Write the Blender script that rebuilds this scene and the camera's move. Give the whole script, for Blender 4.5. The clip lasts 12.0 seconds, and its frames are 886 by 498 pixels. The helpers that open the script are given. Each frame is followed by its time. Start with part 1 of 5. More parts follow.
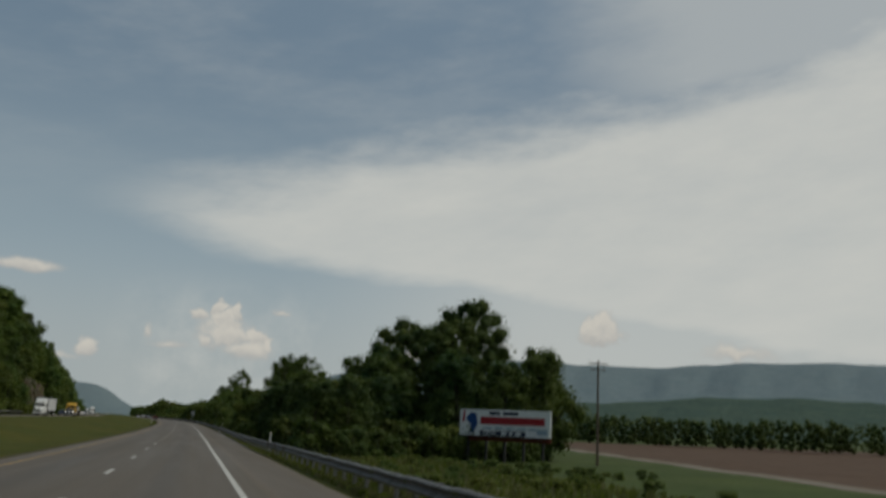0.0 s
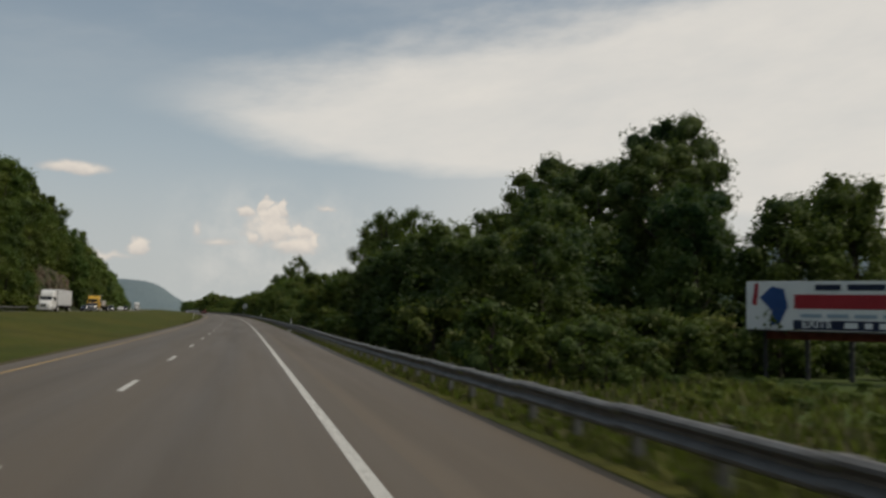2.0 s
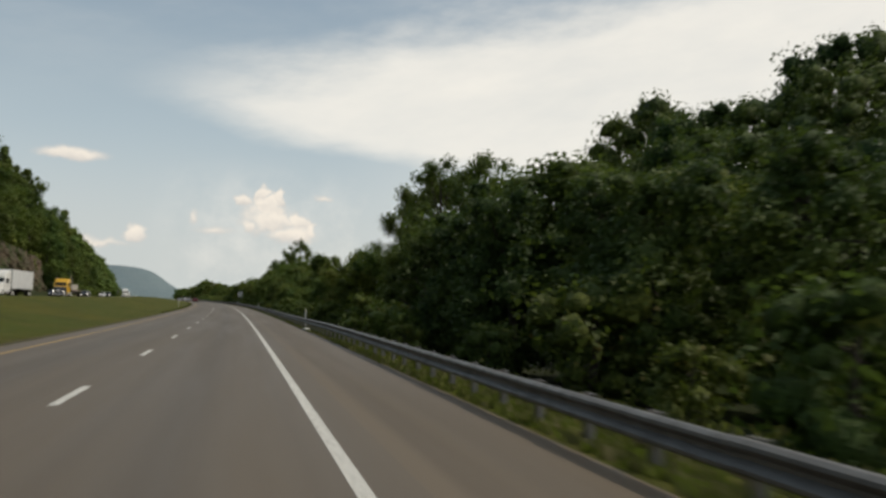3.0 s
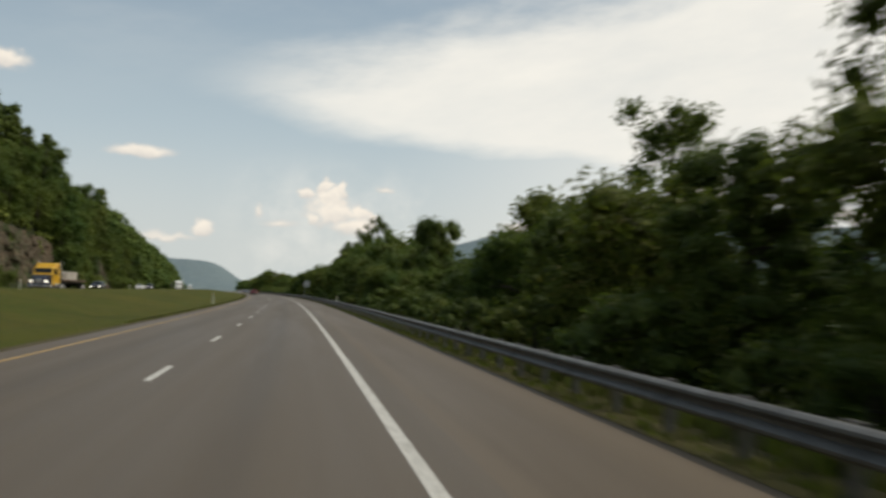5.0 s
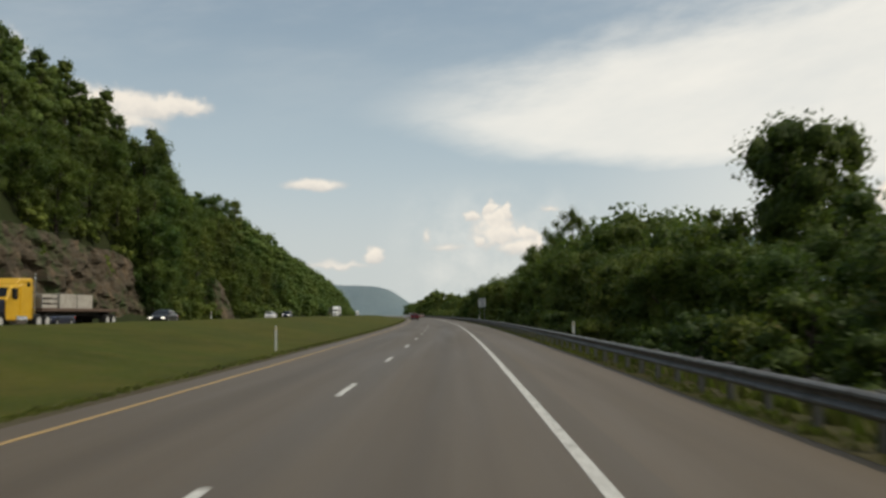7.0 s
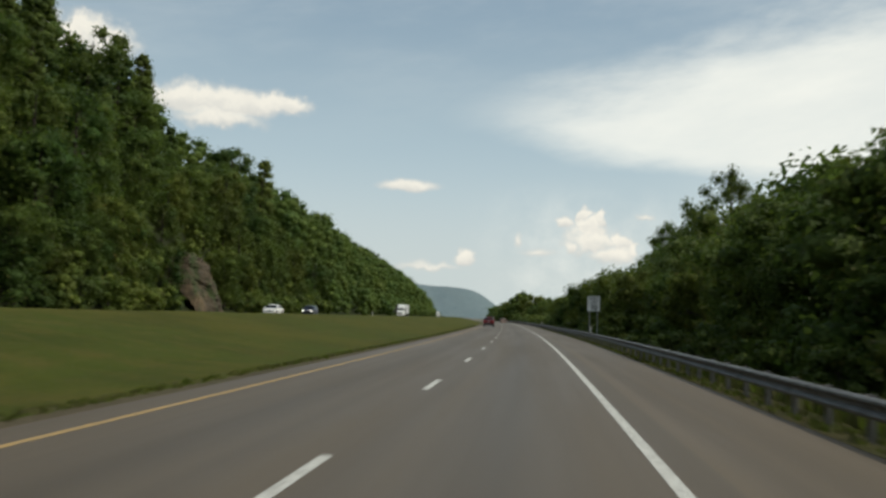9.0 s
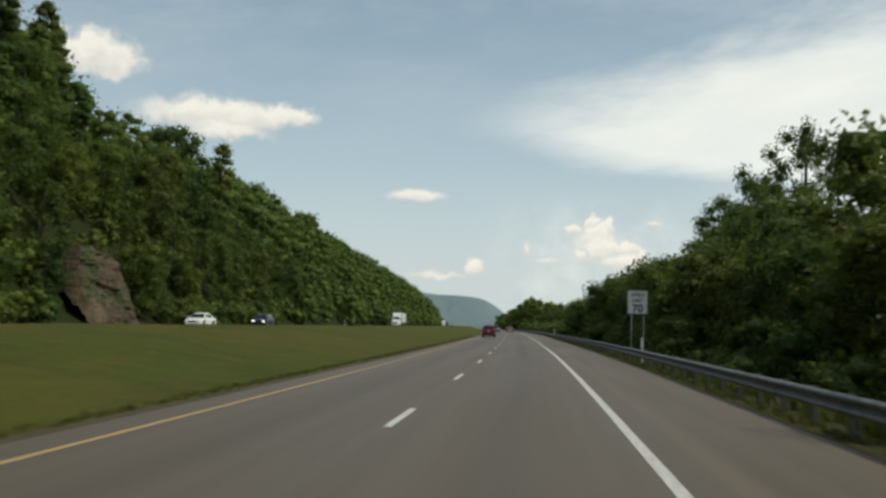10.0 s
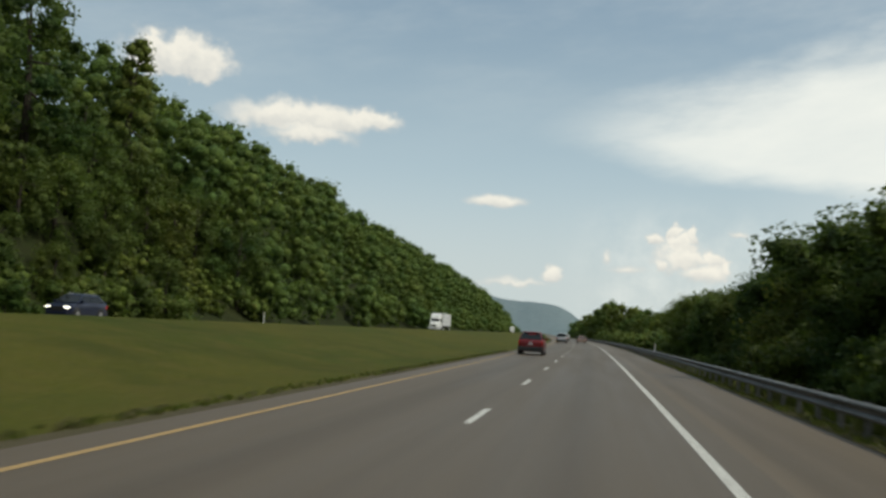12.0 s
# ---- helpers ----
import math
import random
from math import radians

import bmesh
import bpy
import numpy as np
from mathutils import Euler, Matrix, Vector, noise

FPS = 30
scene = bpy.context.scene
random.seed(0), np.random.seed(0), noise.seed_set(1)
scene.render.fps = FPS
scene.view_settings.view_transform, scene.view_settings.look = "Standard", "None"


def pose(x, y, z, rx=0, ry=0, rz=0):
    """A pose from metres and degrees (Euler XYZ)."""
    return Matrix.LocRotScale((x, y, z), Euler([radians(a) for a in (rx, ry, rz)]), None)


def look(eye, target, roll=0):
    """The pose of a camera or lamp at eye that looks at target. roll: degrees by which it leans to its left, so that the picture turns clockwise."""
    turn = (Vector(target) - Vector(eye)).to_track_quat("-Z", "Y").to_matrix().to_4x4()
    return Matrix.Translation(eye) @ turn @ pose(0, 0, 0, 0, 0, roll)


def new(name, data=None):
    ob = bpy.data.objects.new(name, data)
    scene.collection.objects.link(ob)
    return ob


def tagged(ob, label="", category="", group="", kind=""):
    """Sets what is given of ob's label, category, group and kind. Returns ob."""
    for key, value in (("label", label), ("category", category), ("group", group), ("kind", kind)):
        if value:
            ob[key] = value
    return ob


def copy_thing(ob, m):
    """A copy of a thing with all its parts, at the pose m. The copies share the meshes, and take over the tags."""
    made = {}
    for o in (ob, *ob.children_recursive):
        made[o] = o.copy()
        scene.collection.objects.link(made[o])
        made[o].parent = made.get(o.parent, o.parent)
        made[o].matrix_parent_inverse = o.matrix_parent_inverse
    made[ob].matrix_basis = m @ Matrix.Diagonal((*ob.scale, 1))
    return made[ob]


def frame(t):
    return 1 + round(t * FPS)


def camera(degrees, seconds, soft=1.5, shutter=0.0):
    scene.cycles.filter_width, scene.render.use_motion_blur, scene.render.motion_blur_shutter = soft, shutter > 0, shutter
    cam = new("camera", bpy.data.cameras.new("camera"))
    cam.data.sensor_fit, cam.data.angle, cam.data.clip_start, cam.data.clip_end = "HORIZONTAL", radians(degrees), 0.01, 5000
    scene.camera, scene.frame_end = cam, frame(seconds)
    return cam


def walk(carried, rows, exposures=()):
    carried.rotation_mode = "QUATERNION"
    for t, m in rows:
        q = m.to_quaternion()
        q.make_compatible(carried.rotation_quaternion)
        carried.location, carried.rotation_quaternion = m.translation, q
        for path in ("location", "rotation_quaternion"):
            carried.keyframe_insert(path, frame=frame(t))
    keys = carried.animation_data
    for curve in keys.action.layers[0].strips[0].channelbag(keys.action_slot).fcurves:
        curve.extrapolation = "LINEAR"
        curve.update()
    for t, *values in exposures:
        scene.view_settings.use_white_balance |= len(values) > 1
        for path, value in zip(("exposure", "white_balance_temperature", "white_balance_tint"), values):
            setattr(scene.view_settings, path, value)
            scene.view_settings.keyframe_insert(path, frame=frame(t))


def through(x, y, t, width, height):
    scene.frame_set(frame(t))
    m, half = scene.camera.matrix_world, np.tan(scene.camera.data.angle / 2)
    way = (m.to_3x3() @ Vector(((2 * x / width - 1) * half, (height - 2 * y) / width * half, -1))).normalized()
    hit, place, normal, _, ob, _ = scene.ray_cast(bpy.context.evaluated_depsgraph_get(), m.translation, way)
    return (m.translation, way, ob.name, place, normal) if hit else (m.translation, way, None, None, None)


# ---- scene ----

# ---------------------------------------------------------------- the line of the road
SPEED = 29.62          # metres a second along the motorway
EYE = 1.585            # height of the lens over the carriageway


def heading(s):
    u = (s / SPEED - 6) / 6
    v = np.clip(u, -1, 1)
    past = 1.2 * np.clip(u - 1, 0, 1.2) + 2.0 * np.clip(u - 1.6, 0, 1.0)
    return np.radians(1.801 * v + 1.059 * v * v + past)


def grade(s):
    u = np.clip((s / SPEED - 6) / 6, -1, 1)
    return np.radians(0.242 * u - 0.268 * u * u)


LINE_S = np.arange(-300.0, 2501.0, 1.0)
_mid = LINE_S[:-1] + 0.5
LINE_X = np.concatenate([[0], np.cumsum(-np.sin(heading(_mid)))])
LINE_Y = np.concatenate([[0], np.cumsum(np.cos(heading(_mid)))])
LINE_Z = np.concatenate([[0], np.cumsum(np.tan(grade(_mid)))])
LINE_X, LINE_Y, LINE_Z = LINE_X - LINE_X[300], LINE_Y - LINE_Y[300], LINE_Z - LINE_Z[300]


def along(s, l=0.0, z=0.0):
    """World place of a point s metres along the road, l metres to the right of the camera's line, z over the carriageway."""
    s = np.asarray(s, float)
    over = s - np.clip(s, -300, 2500)
    th = heading(s)
    x = np.interp(s, LINE_S, LINE_X) - np.sin(th) * over + l * np.cos(th)
    y = np.interp(s, LINE_S, LINE_Y) + np.cos(th) * over + l * np.sin(th)
    return np.stack(np.broadcast_arrays(x, y, np.interp(s, LINE_S, LINE_Z) + z), -1)


def stand(s, l, z=0.0, turn=0.0, scale=1.0):
    """Pose of a thing beside the road: its y points along the road, turned by some degrees."""
    p = along(s, l, z)
    m = pose(p[0], p[1], p[2], 0, 0, math.degrees(float(heading(s))) + turn)
    return m @ Matrix.Scale(scale, 4)


# ---------------------------------------------------------------- camera and its drive
cam = camera(52.8, 12.0, soft=2.8, shutter=0.3)
# seconds, metres along, metres aside, yaw, pitch and roll against the road
DRIVE = [
    (0.0, 0.27, 0.11, -14.92, 11.77, 2.48),
    (0.5, 15.08, 0.09, -14.55, 5.75, -0.02),
    (1.0, 29.84, 0.09, -11.88, 4.71, -0.04),
    (1.5, 44.57, 0.13, -14.92, 5.38, -1.34),
    (2.0, 59.27, 0.12, -12.37, 4.52, 1.29),
    (2.5, 74.03, 0.20, -12.22, 3.99, 1.94),
    (4.5, 133.09, 0.21, -14.14, 3.81, 2.15),
    (5.0, 147.75, 0.22, -9.09, 2.99, 1.47),
    (5.5, 162.56, 0.31, 0.52, 4.22, 1.59),
    (6.0, 177.15, 0.26, 1.11, 3.34, 1.33),
    (6.5, 192.20, 0.14, 0.06, 2.81, 0.22),
    (7.0, 207.20, 0.08, 1.02, 4.10, -0.75),
    (7.5, 222.12, -0.01, 3.02, 3.41, 0.26),
    (9.5, 281.50, -0.04, 6.22, 4.61, 1.68),
    (10.0, 296.26, -0.04, 6.11, 4.81, 1.17),
    (10.5, 310.88, -0.04, 6.31, 3.82, 1.32),
    (11.0, 325.87, -0.03, 7.73, 4.47, 0.27),
    (11.5, 340.83, -0.09, 7.75, 3.91, 0.95),
    (12.0, 355.73, -0.20, 9.98, 5.04, 3.13),
]


def seat(s, l, yaw, pitch, roll):
    eye = Vector(along(s, l, EYE))
    a = radians(yaw) + float(heading(s))
    p = radians(pitch) + float(grade(s))
    way = Vector((-math.sin(a) * math.cos(p), math.cos(a) * math.cos(p), math.sin(p)))
    return look(eye, eye + way, roll)


EXPOSURES = [(0.0, -0.78, 6450, 5), (0.5, -0.76, 6700, 9), (1.0, -0.69, 6800, 10), (2.0, -0.41, 6800, 10), (2.5, -0.2, 6800, 9), (4.5, -0.02, 6800, 8), (5.5, -0.08, 6800, 8), (7.5, -0.1, 6700, 7), (9.5, -0.02, 6500, 3), (12.0, -0.04, 6500, 3)]
walk(cam, [(t, seat(*row)) for t, *row in DRIVE], EXPOSURES)

# ---------------------------------------------------------------- sky and sun
SUN_EL, SUN_AZ = 54.0, 95.0      # degrees over the horizon; degrees clockwise from +y
sun = new("sun", bpy.data.lights.new("sun", "SUN"))
sun.data.energy, sun.data.angle, sun.data.color = 2.4, radians(0.6), (1.0, 0.93, 0.82)
_az, _el = radians(SUN_AZ), radians(SUN_EL)
sun.matrix_world = look((0, 0, 0), (-math.sin(_az) * math.cos(_el), -math.cos(_az) * math.cos(_el), -math.sin(_el)))


class Nodes:
    """Short hand for building node trees."""

    def __init__(self, tree):
        self.tree = tree
        tree.nodes.clear()

    def add(self, kind, **values):
        n = self.tree.nodes.new(kind)
        for key, value in values.items():
            setattr(n, key, value)
        return n

    def put(self, socket, value):
        if isinstance(value, bpy.types.NodeSocket):
            self.tree.links.new(value, socket)
        elif isinstance(value, (tuple, list)) and len(value) == 3 and socket.type == "RGBA":
            socket.default_value = (*value, 1)
        else:
            socket.default_value = value

    def math(self, op, a, b=0.0, c=0.0):
        n = self.add("ShaderNodeMath", operation=op)
        for socket, value in zip(n.inputs, (a, b, c)):
            self.put(socket, value)
        return n.outputs[0]

    def ramp(self, value, a, b, lo=0.0, hi=1.0):
        n = self.add("ShaderNodeMapRange", interpolation_type="SMOOTHSTEP")
        for key, v in (("Value", value), ("From Min", a), ("From Max", b), ("To Min", lo), ("To Max", hi)):
            self.put(n.inputs[key], v)
        return n.outputs[0]

    def mix(self, f, a, b):
        n = self.add("ShaderNodeMix", data_type="RGBA")
        self.put(n.inputs[0], f), self.put(n.inputs[6], a), self.put(n.inputs[7], b)
        return n.outputs[2]

    def noise(self, vector, scale, detail=4.0, rough=0.55, dims="3D"):
        n = self.add("ShaderNodeTexNoise", noise_dimensions=dims)
        self.put(n.inputs["Vector"], vector)
        n.inputs["Scale"].default_value, n.inputs["Detail"].default_value, n.inputs["Roughness"].default_value = scale, detail, rough
        return n.outputs[0]

    def join(self, x, y, z):
        n = self.add("ShaderNodeCombineXYZ")
        for socket, value in zip(n.inputs, (x, y, z)):
            self.put(socket, value)
        return n.outputs[0]


def build_sky():
    world = bpy.data.worlds.new("sky")
    scene.world = world
    world.use_nodes = True
    k = Nodes(world.node_tree)
    m = k.math
    sky = k.add("ShaderNodeTexSky", sky_type="NISHITA", sun_disc=False, sun_elevation=radians(SUN_EL), sun_rotation=radians(SUN_AZ))
    sky.air_density, sky.dust_density, sky.ozone_density = 1.0, 5.0, 0.6
    way = k.add("ShaderNodeTexCoord").outputs["Generated"]
    sep = k.add("ShaderNodeSeparateXYZ")
    k.put(sep.inputs[0], way)
    x, y, z = sep.outputs
    deg = 180 / math.pi
    az = m("MULTIPLY", m("ARCTAN2", m("MULTIPLY", x, -1), y), deg)      # degrees to the left of +y
    el = m("MULTIPLY", m("ARCSINE", z), deg)
    # wandering edges: coarse and fine
    puff = k.noise(k.join(az, el, 3.0), 0.45, 6, 0.62)
    wisp = k.noise(k.join(m("MULTIPLY", m("ADD", az, m("MULTIPLY", el, 0.9)), 0.35), el, 8.0), 0.22, 6, 0.6)
    fine = k.noise(k.join(m("MULTIPLY", m("ADD", az, el), 0.4), el, 1.0), 0.35, 5, 0.6)
    p0 = m("MULTIPLY", m("SUBTRACT", puff, 0.5), 2.0)
    w0 = m("MULTIPLY", m("SUBTRACT", wisp, 0.5), 2.0)
    curl = k.noise(k.join(az, el, 9.0), 1.5, 5, 0.6)
    p1 = m("MULTIPLY", m("SUBTRACT", curl, 0.5), 2.0)

    # the wide sheet of cirrus, a wedge that opens to the right
    low = m("MULTIPLY_ADD", az, 0.17, 10.9)
    high = m("MULTIPLY_ADD", az, -0.23, 15.2)
    up = k.ramp(m("ADD", m("SUBTRACT", el, low), m("MULTIPLY", w0, 1.8)), -0.8, 1.5)
    down = k.ramp(m("ADD", m("SUBTRACT", high, el), m("MULTIPLY", w0, 4.0)), -1.5, 3.5)
    side = k.ramp(m("ADD", az, m("MULTIPLY", w0, 4.0)), 11.0, -4.0)
    sheet = m("MULTIPLY", m("MULTIPLY", up, down), side)
    back = k.ramp(m("ABSOLUTE", m("ADD", az, 60)), 90, 60)
    sheet = m("MULTIPLY", sheet, back)
    veil = m("MULTIPLY", k.ramp(wisp, 0.36, 0.84), k.ramp(el, 8.0, 24.0, 0.0, 0.3))
    veil = m("MAXIMUM", veil, m("MULTIPLY", k.ramp(m("ADD", az, m("MULTIPLY", w0, 6.0)), -20.0, -32.0), k.ramp(m("ADD", el, m("MULTIPLY", w0, 4.0)), 17.0, 23.0, 0.0, 0.55)))
    veil = m("MAXIMUM", veil, m("MULTIPLY", k.ramp(az, -4.0, -24.0), k.ramp(el, 20.0, 8.0, 0.0, 0.6)))
    low_veil = m("MULTIPLY", k.ramp(puff, 0.25, 0.85), m("MULTIPLY", k.ramp(el, 9.5, 5.0, 0.0, 0.5), k.ramp(m("ABSOLUTE", m("ADD", az, 2.5)), 9.0, 3.0)))
    veil = m("MAXIMUM", veil, low_veil)
    cover = m("MAXIMUM", m("MULTIPLY", sheet, m("MULTIPLY_ADD", fine, 0.5, 0.68)), veil)

    def swirl(scale, seed):
        n = k.add("ShaderNodeTexNoise")
        k.put(n.inputs["Vector"], k.join(az, el, seed))
        n.inputs["Scale"].default_value, n.inputs["Detail"].default_value = scale, 3.0
        s = k.add("ShaderNodeSeparateColor")
        k.put(s.inputs[0], n.outputs["Color"])
        return [m("MULTIPLY_ADD", c, 2.0, -1.0) for c in s.outputs[:2]]

    big, small = swirl(0.75, 3.0), swirl(2.1, 9.0)
    wx = m("MULTIPLY_ADD", small[0], 0.36, big[0])
    wy = m("MULTIPLY_ADD", small[1], 0.36, big[1])
    crowns = []

    def heap(a, e, ra, re, soft=0.3, curl=1.0):
        """A cumulus round (a, e), ra and re degrees wide and high, its outline swirled; notes how near its top a point lies."""
        amp = curl * min(re, 1.2)
        da = m("DIVIDE", m("SUBTRACT", m("MULTIPLY_ADD", wx, amp * 1.3, az), a), ra)
        de = m("DIVIDE", m("SUBTRACT", m("MULTIPLY_ADD", wy, amp, el), e), re)
        foot = m("MULTIPLY", m("MINIMUM", de, 0.0), 1.5)
        head = m("MAXIMUM", de, 0.0)
        r = m("SQRT", m("ADD", m("MULTIPLY", da, da), m("ADD", m("MULTIPLY", head, head), m("MULTIPLY", foot, foot))))
        mask = k.ramp(r, 1.04, 0.88 - soft)
        crowns.append(m("MULTIPLY", mask, k.ramp(de, -0.7, 0.45)))
        return mask

    towers = [heap(-2.3, 4.9, 2.2, 1.6, 0.55, 0.9), heap(-1.7, 6.6, 0.55, 0.7, 0.3, 1.0), heap(-2.9, 6.4, 0.6, 0.75, 0.3, 1.0), heap(-2.2, 5.9, 1.0, 0.9, 0.4, 1.0), heap(-0.6, 6.05, 0.9, 0.5, 0.4, 0.9), heap(-3.9, 4.7, 0.9, 1.2, 0.3, 0.7), heap(-4.6, 4.2, 0.6, 0.8, 0.4, 0.8),
              heap(-3.6, 4.0, 1.9, 0.8, 0.5, 0.5), heap(-0.9, 4.6, 0.45, 0.7, 0.6, 0.5), heap(1.1, 4.2, 1.6, 0.45, 1.0, 0.5), heap(2.4, 4.9, 0.35, 0.8, 1.0, 0.3), heap(5.8, 3.7, 0.9, 0.75, 0.4, 0.6),
              heap(9.6, 8.2, 2.5, 0.6, 0.5, 0.5), heap(-5.6, 6.6, 0.9, 0.3, 0.9), heap(22.0, 12.6, 6.6, 1.45, 0.4, 0.6), heap(21.8, 11.7, 3.6, 1.0, 0.6, 0.7), heap(18.2, 12.8, 2.8, 0.9, 0.4, 0.8), heap(30.4, 15.4, 4.2, 1.9, 0.35),
              heap(-26.0, 6.3, 1.6, 1.3), heap(-14.5, 4.2, 2.0, 0.9, 0.5), heap(-19.0, 5.2, 1.8, 0.5, 0.8), heap(8.2, 3.1, 3.2, 0.5, 1.0), heap(-34.0, 5.0, 3.0, 0.8, 0.8)]
    top = crowns[0]
    for t in crowns[1:]:
        top = m("MAXIMUM", top, t)
    heaps = towers[0]
    for t in towers[1:]:
        heaps = m("MAXIMUM", heaps, t)
    lit = k.mix(m("MULTIPLY_ADD", m("SUBTRACT", curl, 0.5), 0.8, top), (6.9, 6.6, 6.4), (10.0, 9.2, 8.3))

    deep = k.mix(0.7, sky.outputs[0], (3.0, 4.1, 5.3))
    haze = k.mix(k.ramp(el, 24.0, 3.0, 0.0, 0.92), deep, (5.35, 6.4, 7.1))
    haze = k.mix(k.ramp(el, 11.0, 1.5, 0.0, 0.55), haze, (6.9, 6.9, 6.55))
    over = k.mix(m("MULTIPLY", cover, 0.92), haze, (9.5, 9.3, 8.9))
    over = k.mix(m("MULTIPLY", heaps, 0.9), over, lit)
    bg = k.add("ShaderNodeBackground")
    k.put(bg.inputs[0], over)
    bg.inputs[1].default_value = 0.10
    k.put(k.add("ShaderNodeOutputWorld").inputs[0], bg.outputs[0])


build_sky()

# ---------------------------------------------------------------- materials


def material(name, rough=0.8, metal=0.0, spec=0.4):
    mat = bpy.data.materials.new(name)
    mat.use_nodes = True
    k = Nodes(mat.node_tree)
    b = k.add("ShaderNodeBsdfPrincipled")
    out = k.add("ShaderNodeOutputMaterial")
    k.put(out.inputs[0], b.outputs[0])
    b.inputs["Roughness"].default_value, b.inputs["Metallic"].default_value = rough, metal
    b.inputs["Specular IOR Level"].default_value = spec
    return mat, k, b, out


def bump(k, b, height, strength=0.4, distance=0.02):
    n = k.add("ShaderNodeBump")
    n.inputs["Strength"].default_value, n.inputs["Distance"].default_value = strength, distance
    k.put(n.inputs["Height"], height)
    k.put(b.inputs["Normal"], n.outputs[0])


def plain(name, colour, rough=0.5, metal=0.0, spec=0.5, vary=0.12, scale=6.0, coat=0.0):
    """A paint or plastic with slight dirt."""
    mat, k, b, _ = material(name, rough, metal, spec)
    at = k.add("ShaderNodeTexCoord").outputs["Object"]
    f = k.noise(at, scale, 5)
    g = k.ramp(f, 0.3, 0.75)
    k.put(b.inputs["Base Color"], k.mix(g, colour, tuple(c * (1 - vary) for c in colour)))
    k.put(b.inputs["Roughness"], k.ramp(f, 0.25, 0.8, max(rough - 0.08, 0.02), min(rough + 0.12, 1)))
    b.inputs["Coat Weight"].default_value = coat
    b.inputs["Coat Roughness"].default_value = 0.08
    return mat


def glassy(name, colour=(0.012, 0.014, 0.016), rough=0.06):
    mat, k, b, _ = material(name, rough, 0.0, 0.25)
    b.inputs["Base Color"].default_value = (*colour, 1)
    return mat


def lane_asphalt(name, base, worn):
    mat, k, b, _ = material(name, 0.7, 0, 0.32)
    uv = k.add("ShaderNodeUVMap", uv_map="road").outputs[0]      # u metres across, v metres along
    sep = k.add("ShaderNodeSeparateXYZ")
    k.put(sep.inputs[0], uv)
    u, v, _z = sep.outputs
    patch = k.noise(k.join(k.math("MULTIPLY", u, 0.6), k.math("MULTIPLY", v, 0.03), 0.0), 1.0, 4)
    streak = k.noise(k.join(k.math("MULTIPLY", u, 2.2), k.math("MULTIPLY", v, 0.006), 4.0), 1.0, 4)
    grain = k.noise(k.join(u, v, 0.0), 38.0, 3, 0.7)
    # oil drips darken the middle of each lane, tyres polish either side of it
    lane = k.math("PINGPONG", k.math("ADD", u, 2.28), 1.83)
    mid = k.ramp(lane, 1.15, 1.83)
    c = k.mix(patch, base, worn)
    c = k.mix(k.math("MULTIPLY", mid, 0.42), c, tuple(q * 0.62 for q in base))
    c = k.mix(k.ramp(streak, 0.35, 0.75, 0.0, 0.35), c, tuple(q * 0.72 for q in base))
    c = k.mix(k.ramp(grain, 0.3, 0.75, 0.0, 0.35), c, tuple(q * 0.6 for q in base))
    if name == "shoulder_asphalt":      # a sealed joint and a band of grime beside the lane
        band = k.math("MULTIPLY", k.ramp(u, 2.15, 2.4), k.ramp(u, 2.95, 2.6))
        c = k.mix(k.math("MULTIPLY", band, k.ramp(patch, 0.3, 0.7, 0.15, 0.5)), c, tuple(q * 0.5 for q in base))
    k.put(b.inputs["Base Color"], c)
    k.put(b.inputs["Roughness"], k.ramp(patch, 0.2, 0.8, 0.52, 0.68))
    bump(k, b, grain, 0.2, 0.006)
    return mat


def marking(name, colour):
    mat, k, b, _ = material(name, 0.7, 0, 0.4)
    at = k.add("ShaderNodeTexCoord").outputs["Object"]
    wear = k.noise(at, 9.0, 5, 0.7)
    k.put(b.inputs["Base Color"], k.mix(k.ramp(wear, 0.42, 0.72, 0.0, 0.8), colour, (0.13, 0.115, 0.10)))
    bump(k, b, wear, 0.2, 0.004)
    return mat


def turf(name, a, b_, c_, fine=7.0):
    mat, k, b, _ = material(name, 0.95, 0, 0.15)
    at = k.add("ShaderNodeTexCoord").outputs["Object"]
    big = k.noise(at, 0.06, 4)
    mid = k.noise(at, 0.7, 4, 0.65)
    fin = k.noise(at, fine, 4, 0.7)
    col = k.mix(k.ramp(big, 0.35, 0.65), a, b_)
    col = k.mix(k.ramp(k.noise(at, 0.22, 3), 0.42, 0.7, 0.0, 0.6), col, tuple(q * 0.6 for q in a))
    col = k.mix(k.ramp(mid, 0.4, 0.75, 0.0, 0.7), col, c_)
    col = k.mix(k.ramp(fin, 0.35, 0.7, 0.0, 0.55), col, tuple(q * 0.45 for q in a))
    k.put(b.inputs["Base Color"], col)
    bump(k, b, fin, 0.8, 0.08)
    return mat


